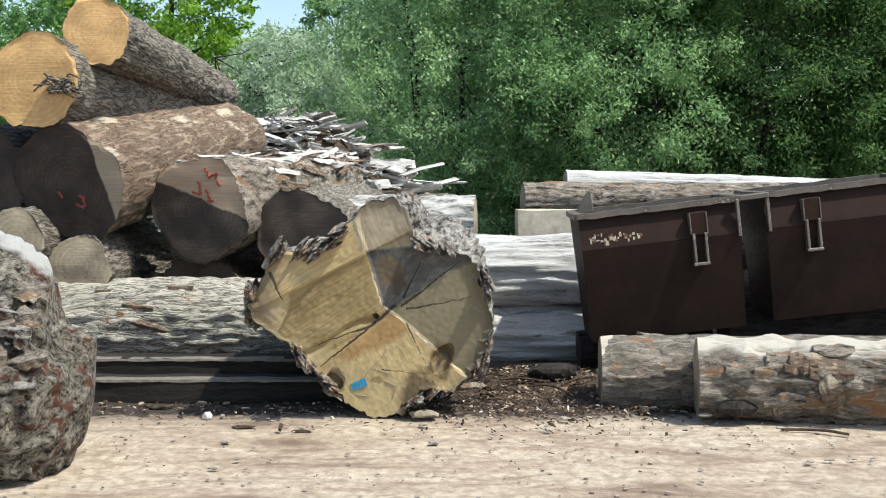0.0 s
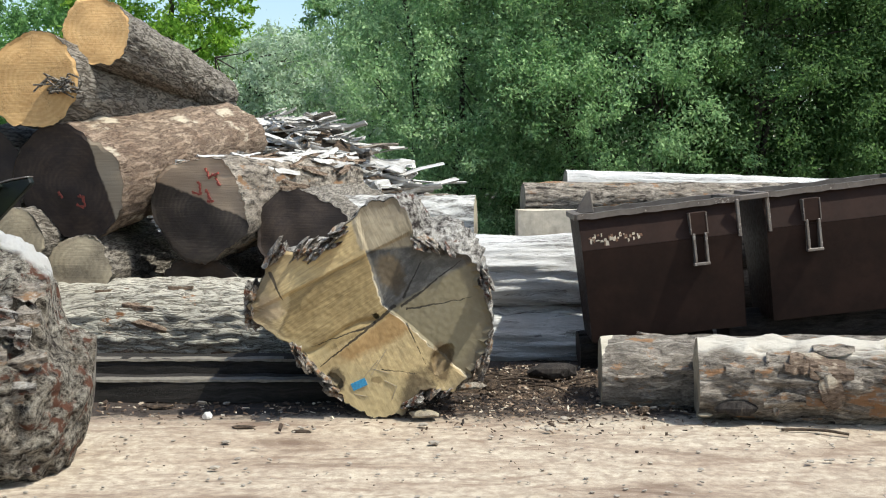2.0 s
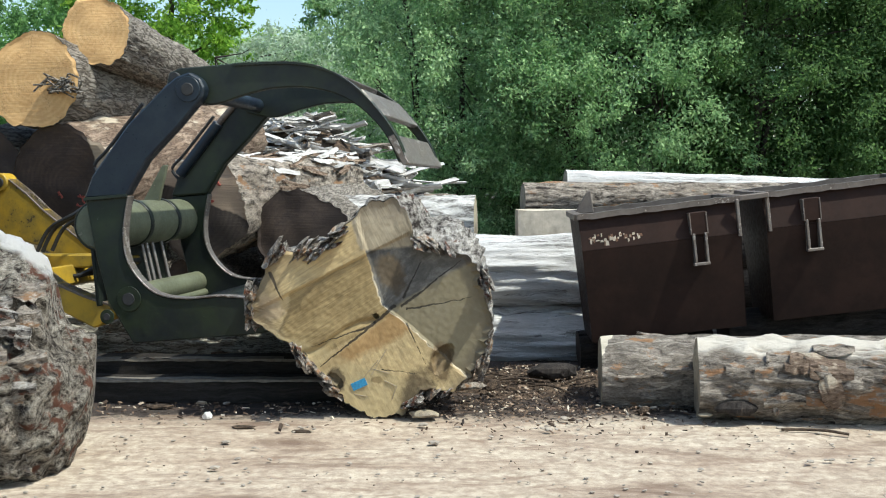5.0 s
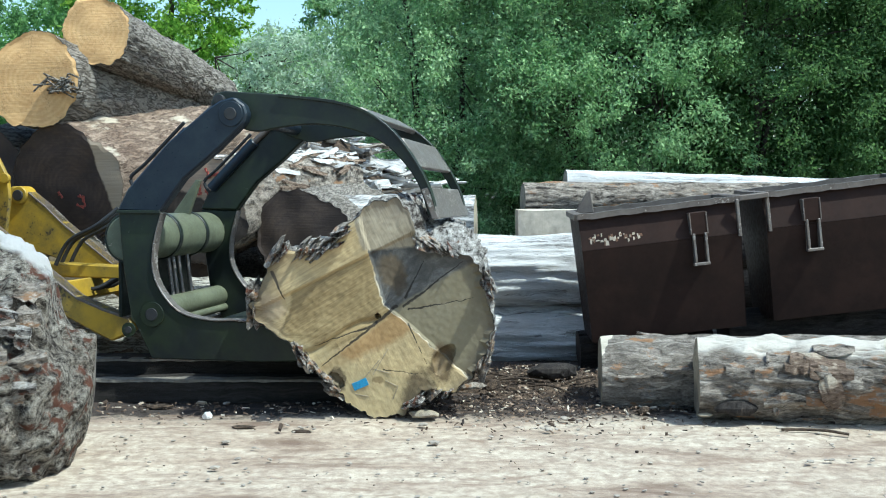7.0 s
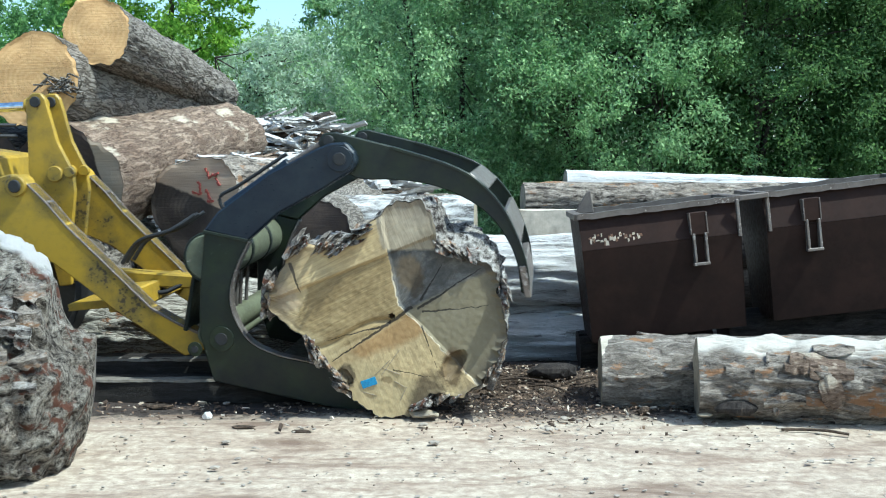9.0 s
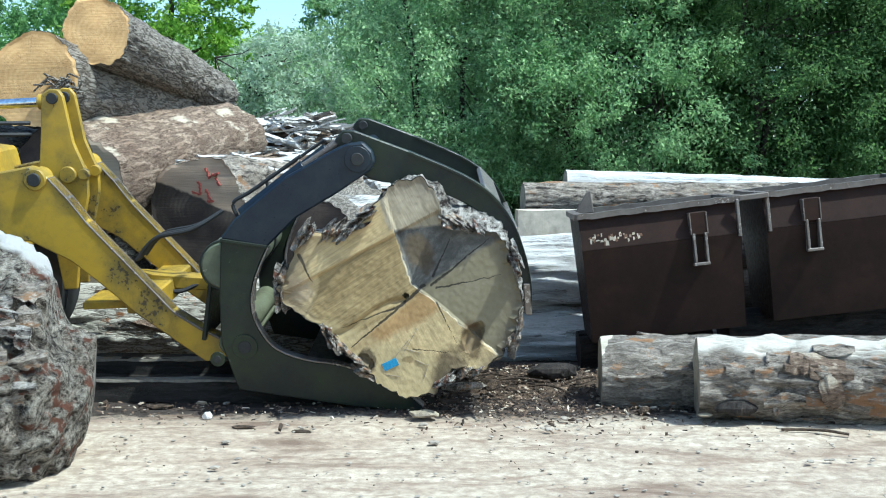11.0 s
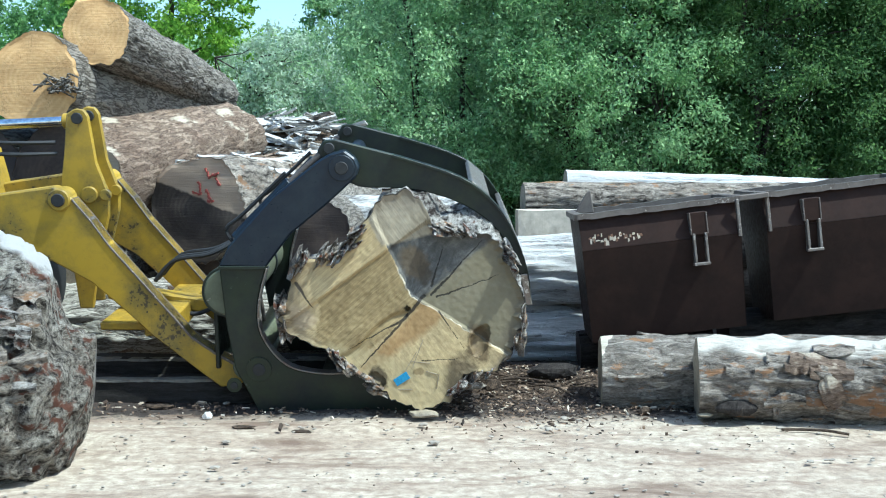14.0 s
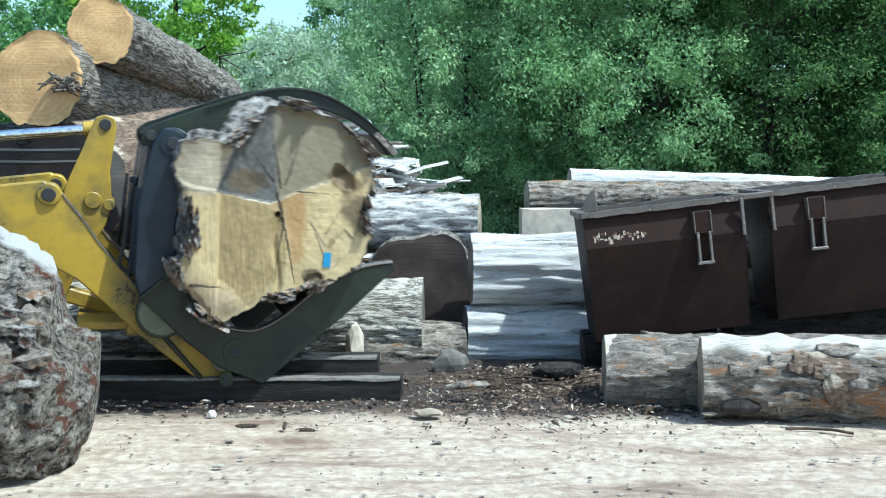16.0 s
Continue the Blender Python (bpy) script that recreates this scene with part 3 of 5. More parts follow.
        py = calc("ADD", calc("SUBTRACT", calc("SUBTRACT", y, y0), calc("MULTIPLY", t, ey)), jit)
        gap = calc("SQRT", calc("ADD", calc("MULTIPLY", px, px), calc("MULTIPLY", py, py)))
        k = ramp(nt, calc("DIVIDE", gap, calc("MULTIPLY_ADD", t, -0.75 * w, w)), [(0.6, (1, 1, 1)), (1.4, (0, 0, 0))])
        deep = k if deep is None else calc("MAXIMUM", deep, k)
    col = blend(nt, calc("MULTIPLY", deep, 0.9), col, (0.012, 0.009, 0.006))
    rim = calc("ADD", rad, calc("MULTIPLY", big, 0.4))
    col = blend(nt, ramp(nt, rim, [(0.8, (0, 0, 0)), (0.95, (1, 1, 1))]), col, blend(nt, 0.6, col, (0.08, 0.06, 0.045)))
    nt.links.new(col, bs.inputs["Base Color"])
    bs.inputs["Roughness"].default_value = 0.68
    bs.inputs["Specular IOR Level"].default_value = 0.35
    relief(nt, bs, blend(nt, calc("MULTIPLY", deep, 0.9), blend(nt, 0.22, blend(nt, below, saw, blend(nt, 0.6, ray, steep)), small), (0, 0, 0)), 0.45, 0.008)
    return m


big_log = make_log("big_log", (0, 0, 0), (0, 0, 1.85), 1.0, 0.94, BARK_MOSSY, big_face_mat(),
                   "huge knobbly log with a split yellow and grey sawn end", 3, BIG_PROFILE, 320, 0.07, 0.02, 0.05, 5, 3, "rough sawn end with a long crack", 0.006, face_fn=big_face, face_rings=90, knobs=0.03, swell=(5.4, 0.32, 0.36))
mark = bmesh.new()
bmesh.ops.create_cube(mark, size=1, matrix=pose(-0.11, 0.447, 0.018, 0, 0, -24) @ Matrix.Diagonal((0.1, 0.05, 0.05, 1)))
rnd = random.Random(77)
for i in range(110):
    # ragged bark left standing round the sawn edge
    a = rnd.choice((3.2, 3.75, 3.9, 3.95, 4.05, 4.2, 4.25, 5.3, 5.45, 6.0, 0.4, 0.8, 1.1, 2.2, 2.5, 2.75)) + rnd.uniform(-0.14, 0.14)
    r = radius_of(BIG_PROFILE, a) + rnd.uniform(-0.015, 0.03)
    s = rnd.uniform(0.03, 0.075)
    bm = bmesh.new()
    bmesh.ops.create_icosphere(bm, subdivisions=2, radius=0.5)
    for v in bm.verts:
        v.co *= 1 + 1.1 * noise.noise(v.co * 3.7 + Vector((i * 1.3, 0, 0)))
    bmesh.ops.scale(bm, vec=(s * 0.6, s * rnd.uniform(1.2, 3.0), s * rnd.uniform(1.5, 4.0)), verts=bm.verts)
    flake = part("bark_flake", bm, (BARK_MOSSY, BARK_RAGGED)[i % 2], big_log)
    flake.matrix_basis = pose(r * math.cos(a), r * math.sin(a), rnd.uniform(0.0, 0.09), rnd.uniform(-15, 15), rnd.uniform(-15, 15), math.degrees(a))
for i, (x, y, l, t) in enumerate(((0.02, 0.3, 0.2, -60), (-0.03, 0.34, 0.14, -50), (0.03, 0.36, 0.12, 15), (-0.1, 0.52, 0.09, 10), (0.12, 0.5, 0.1, -70), (0.09, 0.44, 0.08, 25))):
    bm = bmesh.new()
    bmesh.ops.create_cube(bm, size=1, matrix=pose(x, y, 0.012, 0, 0, t) @ Matrix.Diagonal((l, 0.004, 0.03, 1)))
    part("saw_scratch", bm, END_PALE, big_log, "pale scratch across the sawn end")
part("paint_mark", mark, BLUEMARK, big_log, "small blue paint mark")

# ---- logs lying about ----
make_log("near_log", (-1.956, 5.800, 0.492), (-3.861, 5.250, 0.640), 0.62, 0.66, BARK_SCABBY, END_GREY, "thick gnarled log with scabby grey and red bark",
         11, (1.0, 0.92, 1.05, 1.02, 0.85, 1.04, 1.0, 1.06), 260, 0.014, 0.045, 0.12, 3.2, 3.4, knobs=0.05,
         taper=((0, 0.2, 0.24, 0.26), (0.03, 0.25, 0.38, 0.55), (0.11, 0.32, 0.62, 0.8), (0.2, 0.42, 0.82, 0.95), (0.25, 0.78, 0.9, 0.97), (0.37, 1.02, 0.96, 1.0), (0.52, 1.13, 1.0, 1.0), (2.0, 1.15, 1.0, 1.0)))
make_log("bark_log", (-0.206, 9.000, 0.292), (-4.613, 9.050, 0.285), 0.37, 0.41, BARK, END_GREY, "long straight log with grey furrowed bark on the ground", 5, seg=150, step=0.03, furrow=0.018, across=9, along=2.2)
make_log("front_log", (1.104, 7.250, 0.186), (3.896, 7.000, 0.223), 0.265, 0.27, BARK_PEELED, END_PALE, "grey barked log with a pale sawn end before the bins", 7, seg=96, step=0.04, furrow=0.012, knobs=0.015)
make_log("short_front_log", (1.664, 6.780, 0.237), (3.715, 6.480, 0.272), 0.25, 0.255, BARK_TORN, END_PALE, "peeling log with loose bark before the bins", 8, seg=96, step=0.04, furrow=0.02, lump=0.14, knobs=0.035)
make_log("bleached_log", (0.209, 9.150, 0.722), (2.559, 9.300, 0.708), 0.3, 0.31, BARK_PALE, END_PALE, "barkless sun-bleached log on top of another", 14, seg=120, step=0.05, furrow=0.022, lump=0.2, across=7, along=0.35, knobs=0.015)
make_log("bleached_log", (0.159, 9.100, 0.107), (2.558, 9.250, 0.083), 0.32, 0.33, BARK_PALE, END_GREY, "split bleached log lying on the ground", 15, seg=120, step=0.05, furrow=0.035, lump=0.22, across=6, along=0.3, knobs=0.02)
make_log("behind_log", (-0.203, 9.550, 0.537), (-0.157, 12.000, 0.527), 0.5, 0.5, BARK_GREY, END_DARK, "dark weathered log end behind the big log", 16, (1.0, 1.1, 0.9, 1.04, 0.9, 1.08, 0.94, 1.1, 0.92), furrow=0.014, knobs=0.015)
make_log("pale_log", (0.327, 10.400, 1.089), (-1.632, 10.600, 1.056), 0.27, 0.3, BARK_SILVER, END_PALE, "pale grey barked log across the others", 17, seg=90, step=0.05, furrow=0.02)
make_log("split_log", (0.137, 8.950, 0.013), (-0.818, 8.850, 0.056), 0.27, 0.27, BARK_RAGGED, END_GREY, "short log with split pale wood on the ground", 18, furrow=0.015)

# the stack of sawlogs
STACK = (
    ("sawlog", (-3.020, 9.200, 2.827), (-2.914, 13.600, 2.598), 0.29, 0.27, BARK_GREY, END_ORANGE, "log with a fresh orange sawn end on top of the stack", 21),
    ("sawlog", (-3.467, 8.900, 2.372), (-3.174, 13.000, 2.298), 0.41, 0.38, BARK_GREY, END_ORANGE, "log with a fresh orange sawn end and torn splinters", 22),
    ("sawlog", (-3.188, 8.950, 1.489), (-2.405, 12.200, 1.987), 0.5, 0.38, BARK_BROWN, END_SIDE, "thick log with flaking brown bark and dark end", 23),
    ("sawlog", (-2.175, 9.300, 1.264), (-1.253, 12.600, 1.396), 0.47, 0.36, BARK_RAGGED, END_TWO, "thick log with dark sawn end and red paint marks", 24),
    ("sawlog", (-1.287, 9.450, 0.992), (-0.975, 12.500, 1.060), 0.43, 0.4, BARK_GREY, END_DARK, "dark weathered log end in the stack", 25),
    ("sawlog", (-3.115, 8.900, 0.814), (-3.154, 12.000, 0.658), 0.26, 0.26, BARK_GREY, END_PALE, "small log with a pale grey sawn end", 26),
    ("sawlog", (-3.568, 8.700, 1.059), (-3.476, 12.000, 0.854), 0.24, 0.24, BARK_GREY, END_PALE, "small log with a pale sawn end", 27),
    ("sawlog", (-4.050, 9.100, 1.576), (-3.748, 13.000, 1.635), 0.46, 0.42, BARK_GREY, END_DARK, "dark weathered log end in the stack", 28),
    ("sawlog", (-2.233, 9.550, 0.407), (-2.270, 12.500, 0.414), 0.42, 0.42, BARK_GREY, END_DARK, "dark log low in the stack", 29),
    ("sawlog", (-3.111, 9.600, 0.269), (-3.088, 12.500, 0.277), 0.4, 0.4, BARK_GREY, END_DARK, "dark log low in the stack", 30),
    ("sawlog", (-4.105, 9.600, 0.269), (-4.176, 12.500, 0.277), 0.45, 0.4, BARK_GREY, END_DARK, "dark log low in the stack", 31),
)
for nm, a, b, r0, r1, bk, en, lab, sd in STACK:
    rnd = random.Random(sd)
    rough_cut = 0.035 if en is END_ORANGE else 0.085
    make_log(nm, a, b, r0, r1, bk, en, lab, sd, tuple(1 + rnd.uniform(-rough_cut, rough_cut) for _ in range(9)), 110, 0.045, 0.014, 0.08, 8, 1.8, dish=0.02, knobs=0.012, group="stacked sawlogs")


# ---- sleepers ----
def make_beam(name, x0, x1, y0, y1, z0, z1, mat, label, rz=0.0):
    bm = bmesh.new()
    n = max(4, int((x1 - x0) / 0.12))
    rings = []
    for i in range(n + 1):
        x = -(x1 - x0) / 2 + (x1 - x0) * i / n
        row = []
        for y, z in ((y0, z0), (y1, z0), (y1, z1), (y0, z1)):
            w = Vector((noise.noise((x * 3, y * 9, z * 9)), noise.noise((x * 4, y * 9, z * 9 + 5)), noise.noise((x * 4, y * 7 + 3, z * 9)))) * 0.012
            row.append(bm.verts.new(Vector((x, y - (y0 + y1) / 2, z - z0)) + w))
        rings.append(row)
    for a, b in zip(rings, rings[1:]):
        for k in range(4):
            bm.faces.new((a[k], a[(k + 1) % 4], b[(k + 1) % 4], b[k]))
    bm.faces.new(rings[0]), bm.faces.new(rings[-1])
    bmesh.ops.bevel(bm, geom=[e for e in bm.edges if e.calc_face_angle(0) > 0.8], offset=0.012, segments=2, affect="EDGES")
    bmesh.ops.rotate(bm, verts=bm.verts, cent=(0, 0, 0), matrix=Matrix.Rotation(math.pi / 2, 3, "Y"))
    ob = part(name, bm, mat)
    ob.matrix_basis = pose((x0 + x1) / 2, (y0 + y1) / 2, z0, 0, -90, 0) if not rz else pose((x0 + x1) / 2, (y0 + y1) / 2, z0, 0, 0, rz) @ pose(0, 0, 0, 0, -90, 0)
    return tagged(ob, label, "timber")


make_beam("timber_sleeper", -2.75, -0.32, 7.18, 7.42, 0.0, 0.155, TIMBER, "weathered timber sleeper on the dirt, shade-darkened")
make_beam("timber_sleeper", -2.75, -0.5, 7.46, 7.72, 0.0, 0.25, TIMBER, "weathered timber sleeper behind another, shade-darkened")
for sleeper, (x0, x1, y0, z1) in zip([o for o in scene.objects if o.name.startswith("timber_sleeper")], ((-2.75, -0.32, 7.18, 0.155), (-2.75, -0.5, 7.46, 0.25))):
    # the weathered upper edge, worn round and split, coloured paler to look sunlit
    bm = bmesh.new()
    rows = []
    n = int((x1 - x0) / 0.03)
    for i in range(n + 1):
        x = x0 + 0.01 + (x1 - x0 - 0.02) * i / n
        drop = 0.008 + 0.014 * abs(noise.noise((x * 3, z1 * 40, 2))) + 0.006 * noise.noise((x * 14, z1 * 40, 5))
        rise = 0.005 + 0.004 * noise.noise((x * 9, z1 * 30, 8))
        rows.append([bm.verts.new(p) for p in ((x, y0 - 0.008, z1 - drop), (x, y0 - 0.004, z1 + rise), (x, y0 + 0.1 + 0.05 * noise.noise((x * 5, 1, z1)), z1 + rise), (x, y0 + 0.02, z1 - drop))])
    for a, b in zip(rows, rows[1:]):
        for k in range(4):
            bm.faces.new((a[k], a[(k + 1) % 4], b[(k + 1) % 4], b[k]))
    bm.faces.new(rows[0]), bm.faces.new(rows[-1])
    edge = part("worn_lit_edge", bm, EDGE_WOOD, sleeper, "grey worn upper edge, paler as if sunlit")
    edge.matrix_basis = sleeper.matrix_basis.inverted()
make_beam("squared_beam", *[0.72, 1.8, 10.0, 10.35], 0.92, 1.235, SAWN, "pale squared timber beam on the logs")


# ---- steel bins ----
def make_bin(m, cx, bright_x):
    thing = empty("steel_bin", m)
    # local: x along the front, y away, z up from the base's front corner
    w, d, h = 1.19, 0.82, 0.98
    t = 0.012

    def front(x, z):
        # the face leans out below the fold and back above it
        return 0.10 - 0.10 * min(z / 0.72, 1) if z < 0.72 else 0.09 * (z - 0.72) / 0.26

    def wall(pts, nm, mat=BIN):
        bm = bmesh.new()
        vs = [bm.verts.new(p) for p in pts]
        f = bm.faces.new(vs)
        f.normal_update()
        r = bmesh.ops.extrude_face_region(bm, geom=[f])
        bmesh.ops.translate(bm, vec=f.normal * t, verts=[v for v in r["geom"] if isinstance(v, bmesh.types.BMVert)])
        bmesh.ops.recalc_face_normals(bm, faces=bm.faces)
        return part(nm, bm, mat, thing)

    ins = 0.012
    yf0, yf1, yf2 = 0.10, 0.0, 0.07
    wall([(ins, yf0, 0), (w - ins * 0.4, yf0, 0), (w, yf1, 0.72), (0, yf1, 0.72)], "front_panel")
    wall([(0, yf1, 0.723), (w, yf1, 0.723), (w, yf2, h), (0, yf2, h)], "front_panel")
    wall([(ins, d - 0.1, 0), (w - ins, d - 0.1, 0), (w, d, h), (0, d, h)], "back_panel")
    wall([(ins, yf0, 0), (ins, d - 0.1, 0), (0, d, h), (0, yf2, h), (0, yf1, 0.72)], "side_panel")
    wall([(w - ins * 0.4, yf0, 0), (w - ins * 0.4, d - 0.1, 0), (w, d, h), (w, yf2, h), (w, yf1, 0.72)], "side_panel")
    wall([(ins, yf0, 0.01), (w - ins, yf0, 0.01), (w - ins, d - 0.1, 0.01), (ins, d - 0.1, 0.01)], "base")
    # a battered rolled rim
    for nm, a, b in (("rim", (-0.02, yf2 - 0.02, h), (w + 0.02, yf2 - 0.02, h)), ("rim", (-0.02, d, h), (w + 0.02, d, h)), ("rim", (-0.01, yf2, h), (-0.01, d, h)), ("rim", (w + 0.01, yf2, h), (w + 0.01, d, h))):
        bm = bmesh.new()
        a, b = Vector(a), Vector(b)
        n = 22
        rings = []
        flat = Vector((0, 1, 0)) if abs(a.x - b.x) > 0.5 else Vector((1, 0, 0))
        for i in range(n + 1):
            p = a.lerp(b, i / n) + Vector((0, 0, 0.012 * noise.noise((i * 0.6, a.x, a.y * 3))))
            rings.append([bm.verts.new(p + flat * u + Vector((0, 0, v))) for u, v in ((-0.03, -0.022), (0.03, -0.022), (0.03, 0.022), (-0.03, 0.022))])
        for p, q in zip(rings, rings[1:]):
            for k in range(4):
                bm.faces.new((p[k], p[(k + 1) % 4], q[(k + 1) % 4], q[k]))
        bm.faces.new(rings[0]), bm.faces.new(rings[-1])
        part(nm, bm, RIM, thing, "dented worn rim")
    # lifting bracket on the front: two straps and a slotted loop
    for s in (-1, 1):
        part("bracket_strap", box(cx + s * 0.045 - 0.01, cx + s * 0.045 + 0.01, -0.035, 0.03, 0.53, 0.76, 0.004), STEEL, thing)
    part("bracket_strap", box(cx - 0.065, cx + 0.06, -0.04, 0.0, 0.515, 0.538, 0.004), STEEL, thing)
    part("bracket_plate", box(cx - 0.065, cx + 0.065, -0.026, 0.05, 0.745, 0.92, 0.006), BIN, thing)
    for s in (-1, 1):
        part("bracket_edge", box(cx + s * 0.062 - 0.005, cx + s * 0.062 + 0.005, -0.03, 0.05, 0.75, 0.915, 0.002), RIM, thing, "scraped bracket edge")
    part("corner_post", box(bright_x - 0.012, bright_x + 0.012, -0.02, 0.02, 0.7, h, 0.004), STEEL, thing, "bright scraped corner edge")
    return tagged(thing, "dark brown dented steel tipping bin with worn rim", "bin", "steel bins in a row")


BIN_TILT = -6.8
bin_a = make_bin(pose(1.155, 7.9, 0.285, 0, BIN_TILT, -2), 0.875, 1.18)
make_bin(pose(2.56, 7.92, 0.455, 0, BIN_TILT, -2), 0.33, 0.01)
part("rim_bridge", box(1.19, 1.43, 0.02, 0.09, 0.962, 1.004, 0.006), RIM, bin_a, "rim plate that bridges to the next bin")
# a corner plate that stands up at the back of the first bin, and unreadable rubbed lettering
plate = part("corner_plate", slab([(0.0, 0.98), (0.16, 0.98), (0.15, 1.16), (0.11, 1.14)], 0.5, 0.52), RIM, bin_a, "bent upright corner plate")
rnd = random.Random(12)
for i in range(34):
    # rubbed-off pale lettering and worn paint, no longer readable
    x, z = 0.06 + 0.0115 * i + rnd.uniform(-0.008, 0.008), 0.79 + rnd.uniform(-0.035, 0.05) * (1 - i / 60)
    w, h = rnd.uniform(0.004, 0.018), rnd.uniform(0.008, 0.045) * (1 - i / 50)
    y = 0.07 * (z - 0.72) / 0.26
    part("lettering_bar", slab([(x - w, z - h), (x + w, z - h * 0.7), (x + w * 0.6, z + h * 0.5), (x - w * 0.8, z + h * 0.4)], y - 0.006, y + 0.01, 0.001), SAWN if i % 3 else RUST, bin_a, "rubbed pale lettering and rust")
# added bearers; their bark is coloured as dark as the shade there
make_log("bearer_log", (1.12, 8.55, 0.14), (2.2, 8.55, 0.22), 0.15, 0.16, BARK_BLACK, END_DARK, "bearer log with shade-dark bark under the bins", 41)
make_log("bearer_log", (2.3, 8.5, 0.27), (4.1, 8.5, 0.42), 0.2, 0.2, BARK_BLACK, END_DARK, "bearer log with shade-dark bark under the bins", 42)
make_log("far_log", (0.946, 12.400, 1.259), (6.343, 12.800, 1.262), 0.22, 0.2, BARK_RAGGED, END_PALE, "bleached log on the stack behind the bins", 43, furrow=0.015, lump=0.12)
make_log("far_log", (1.506, 12.900, 1.461), (6.538, 13.200, 1.337), 0.17, 0.12, BARK_PALE, END_PALE, "bleached grey log on top behind the bins", 44, furrow=0.01, lump=0.14)
# the next two get near-black bark so the gap between bins looks shaded
make_log("far_log", (0.832, 10.500, 0.918), (4.118, 10.600, 0.912), 0.3, 0.3, BARK_BLACK, END_GREY, "log with shade-dark bark in the stack behind the bins", 45)
make_log("far_log", (1.060, 12.500, 0.482), (5.677, 12.800, 0.455), 0.56, 0.56, BARK_BLACK, END_GREY, "log with shade-dark bark in the stack behind the bins", 46)


# ---- loader with log grapple ----
def build_loader():
    K = 1 / 265.0
    thing = empty("log_loader", pose(0, 7.7, 0))
    tagged(thing, "yellow wheel loader arm with a dark green log grapple", "loader")
    sides = ((-0.75, -0.69), (0.69, 0.75))
    # fork: cross tubes carry two side plates with tines
    fork = part("fork", rod((-0.78, -0.7, -0.84), (-0.78, 0.7, -0.84), 0.165, 0.165, 32), OLIVE, thing, "faded olive cross tube between the side plates", True)
    for y in (-0.69, -0.2, 0.3):
        part("tube_collar", rod((-0.78, y, -0.84), (-0.78, y + 0.05, -0.84), 0.175, 0.175, 32), GREEN, fork, "", True)
    part("cross_tube", rod((-0.68, -0.7, -1.36), (-0.68, 0.7, -1.36), 0.085, 0.085, 24), OLIVE, fork, "", True)
    part("cross_tube", rod((-0.62, -0.7, -1.45), (-0.62, 0.7, -1.45), 0.03), OLIVE, fork, "", True)
    for y in (-0.14, -0.06, 0.04, 0.2):
        part("guard_rod", rod((-0.74, y, -0.95), (-0.69, y, -1.34), 0.014), STEEL, fork, "", True)
    part("gusset", slab([(-0.86, -0.7), (-0.72, -0.7), (-0.62, -0.42), (-0.66, -0.42)], 0.2, 0.24), OLIVE, fork, "olive gusset over the tube")
    part("back_plate", box(-0.9, -0.87, -0.6, 0.6, -1.4, -0.95), GREEN, fork)
    inner = [(-135, 175), (-150, 230), (-152, 280), (-135, 320), (-100, 355), (-45, 368), (10, 368), (55, 374), (120, 390), (174, 422)]
    inner = eased(inner, 3)
    outer = [(170, 434), (60, 440), (-155, 440), (-170, 410), (-195, 360), (-208, 280), (-217, 173)]
    arm = [(-217, 172), (-198, 135), (-120, 50), (-40, -12), (-20, -24), (5, -30), (24, -16), (30, 0), (25, 16), (-25, 62), (-90, 115), (-135, 174)]
    for y0, y1 in sides:
        out = -1 if y0 < 0 else 1
        yo = y0 if out < 0 else y1
        part("side_plate", slab([(x * K, -z * K) for x, z in inner + outer], y0, y1, 0.008), GREEN, fork, "dark green curved tine plate")
        part("upper_arm", slab([(x * K, -z * K) for x, z in arm], y0 - 0.02, y1 + 0.02, 0.012), BLUE if out < 0 else GREEN, fork, "blue-black upper arm" if out < 0 else "")
        # worn bright inner edge
        for (xa, za), (xb, zb) in zip(inner, inner[1:]):
            a, b = Vector((xa * K, 0, -za * K)), Vector((xb * K, 0, -zb * K))
            n = Vector(((b - a).z, 0, -(b - a).x)).normalized() * 0.012
            bm = slab([(a.x, a.z), (b.x, b.z), (b.x - n.x, b.z - n.z), (a.x - n.x, a.z - n.z)], y0 - 0.012, y1 + 0.012, 0.003)
            part("wear_strip", bm, STEEL, fork)
        for (px_, pz, rr) in ((0, 0, 0.085), (-153, 359, 0.085), (-198, 388, 0.05)):
            part("pin_boss", rod((px_ * K, yo, -pz * K), (px_ * K, yo + out * (0.03 if pz == 0 else 0.012), -pz * K), rr, rr, 28), BLUE if pz == 0 else GREEN, fork, "", True)
            part("pin", rod((px_ * K, yo, -pz * K), (px_ * K, yo + out * (0.04 if pz == 0 else 0.018), -pz * K), rr * 0.5), RUBBER, fork, "", True)
        part("weld_seam", box(-217 * K, -135 * K, min(yo, yo + out * 0.026), max(yo, yo + out * 0.026), -177 * K, -171 * K, 0.003), GREEN, fork)
    # floor between the tines
    keel = inner[15:25]
    part("floor_plate", slab([(x * K, -(z + 2) * K) for x, z in keel] + [(x * K, -(z + 9) * K) for x, z in keel[::-1]], -0.69, 0.69, 0.003), GREEN, fork, "dark steel floor between the tines")
    # clamp: two curved tines joined by bars
    clamp = part("clamp", rod((0, -0.68, 0), (0, 0.68, 0), 0.055), BLUE, thing, "dark green curved top clamp", True)
    top = [(-48, -18), (-40, -38), (-20, -43), (80, -36), (180, -24), (240, -5), (290, 32), (330, 85), (355, 135), (366, 178)]
    low = [(350, 178), (335, 130), (310, 90), (270, 52), (215, 28), (150, 18), (90, 22), (40, 30), (10, 24), (-25, 12)]
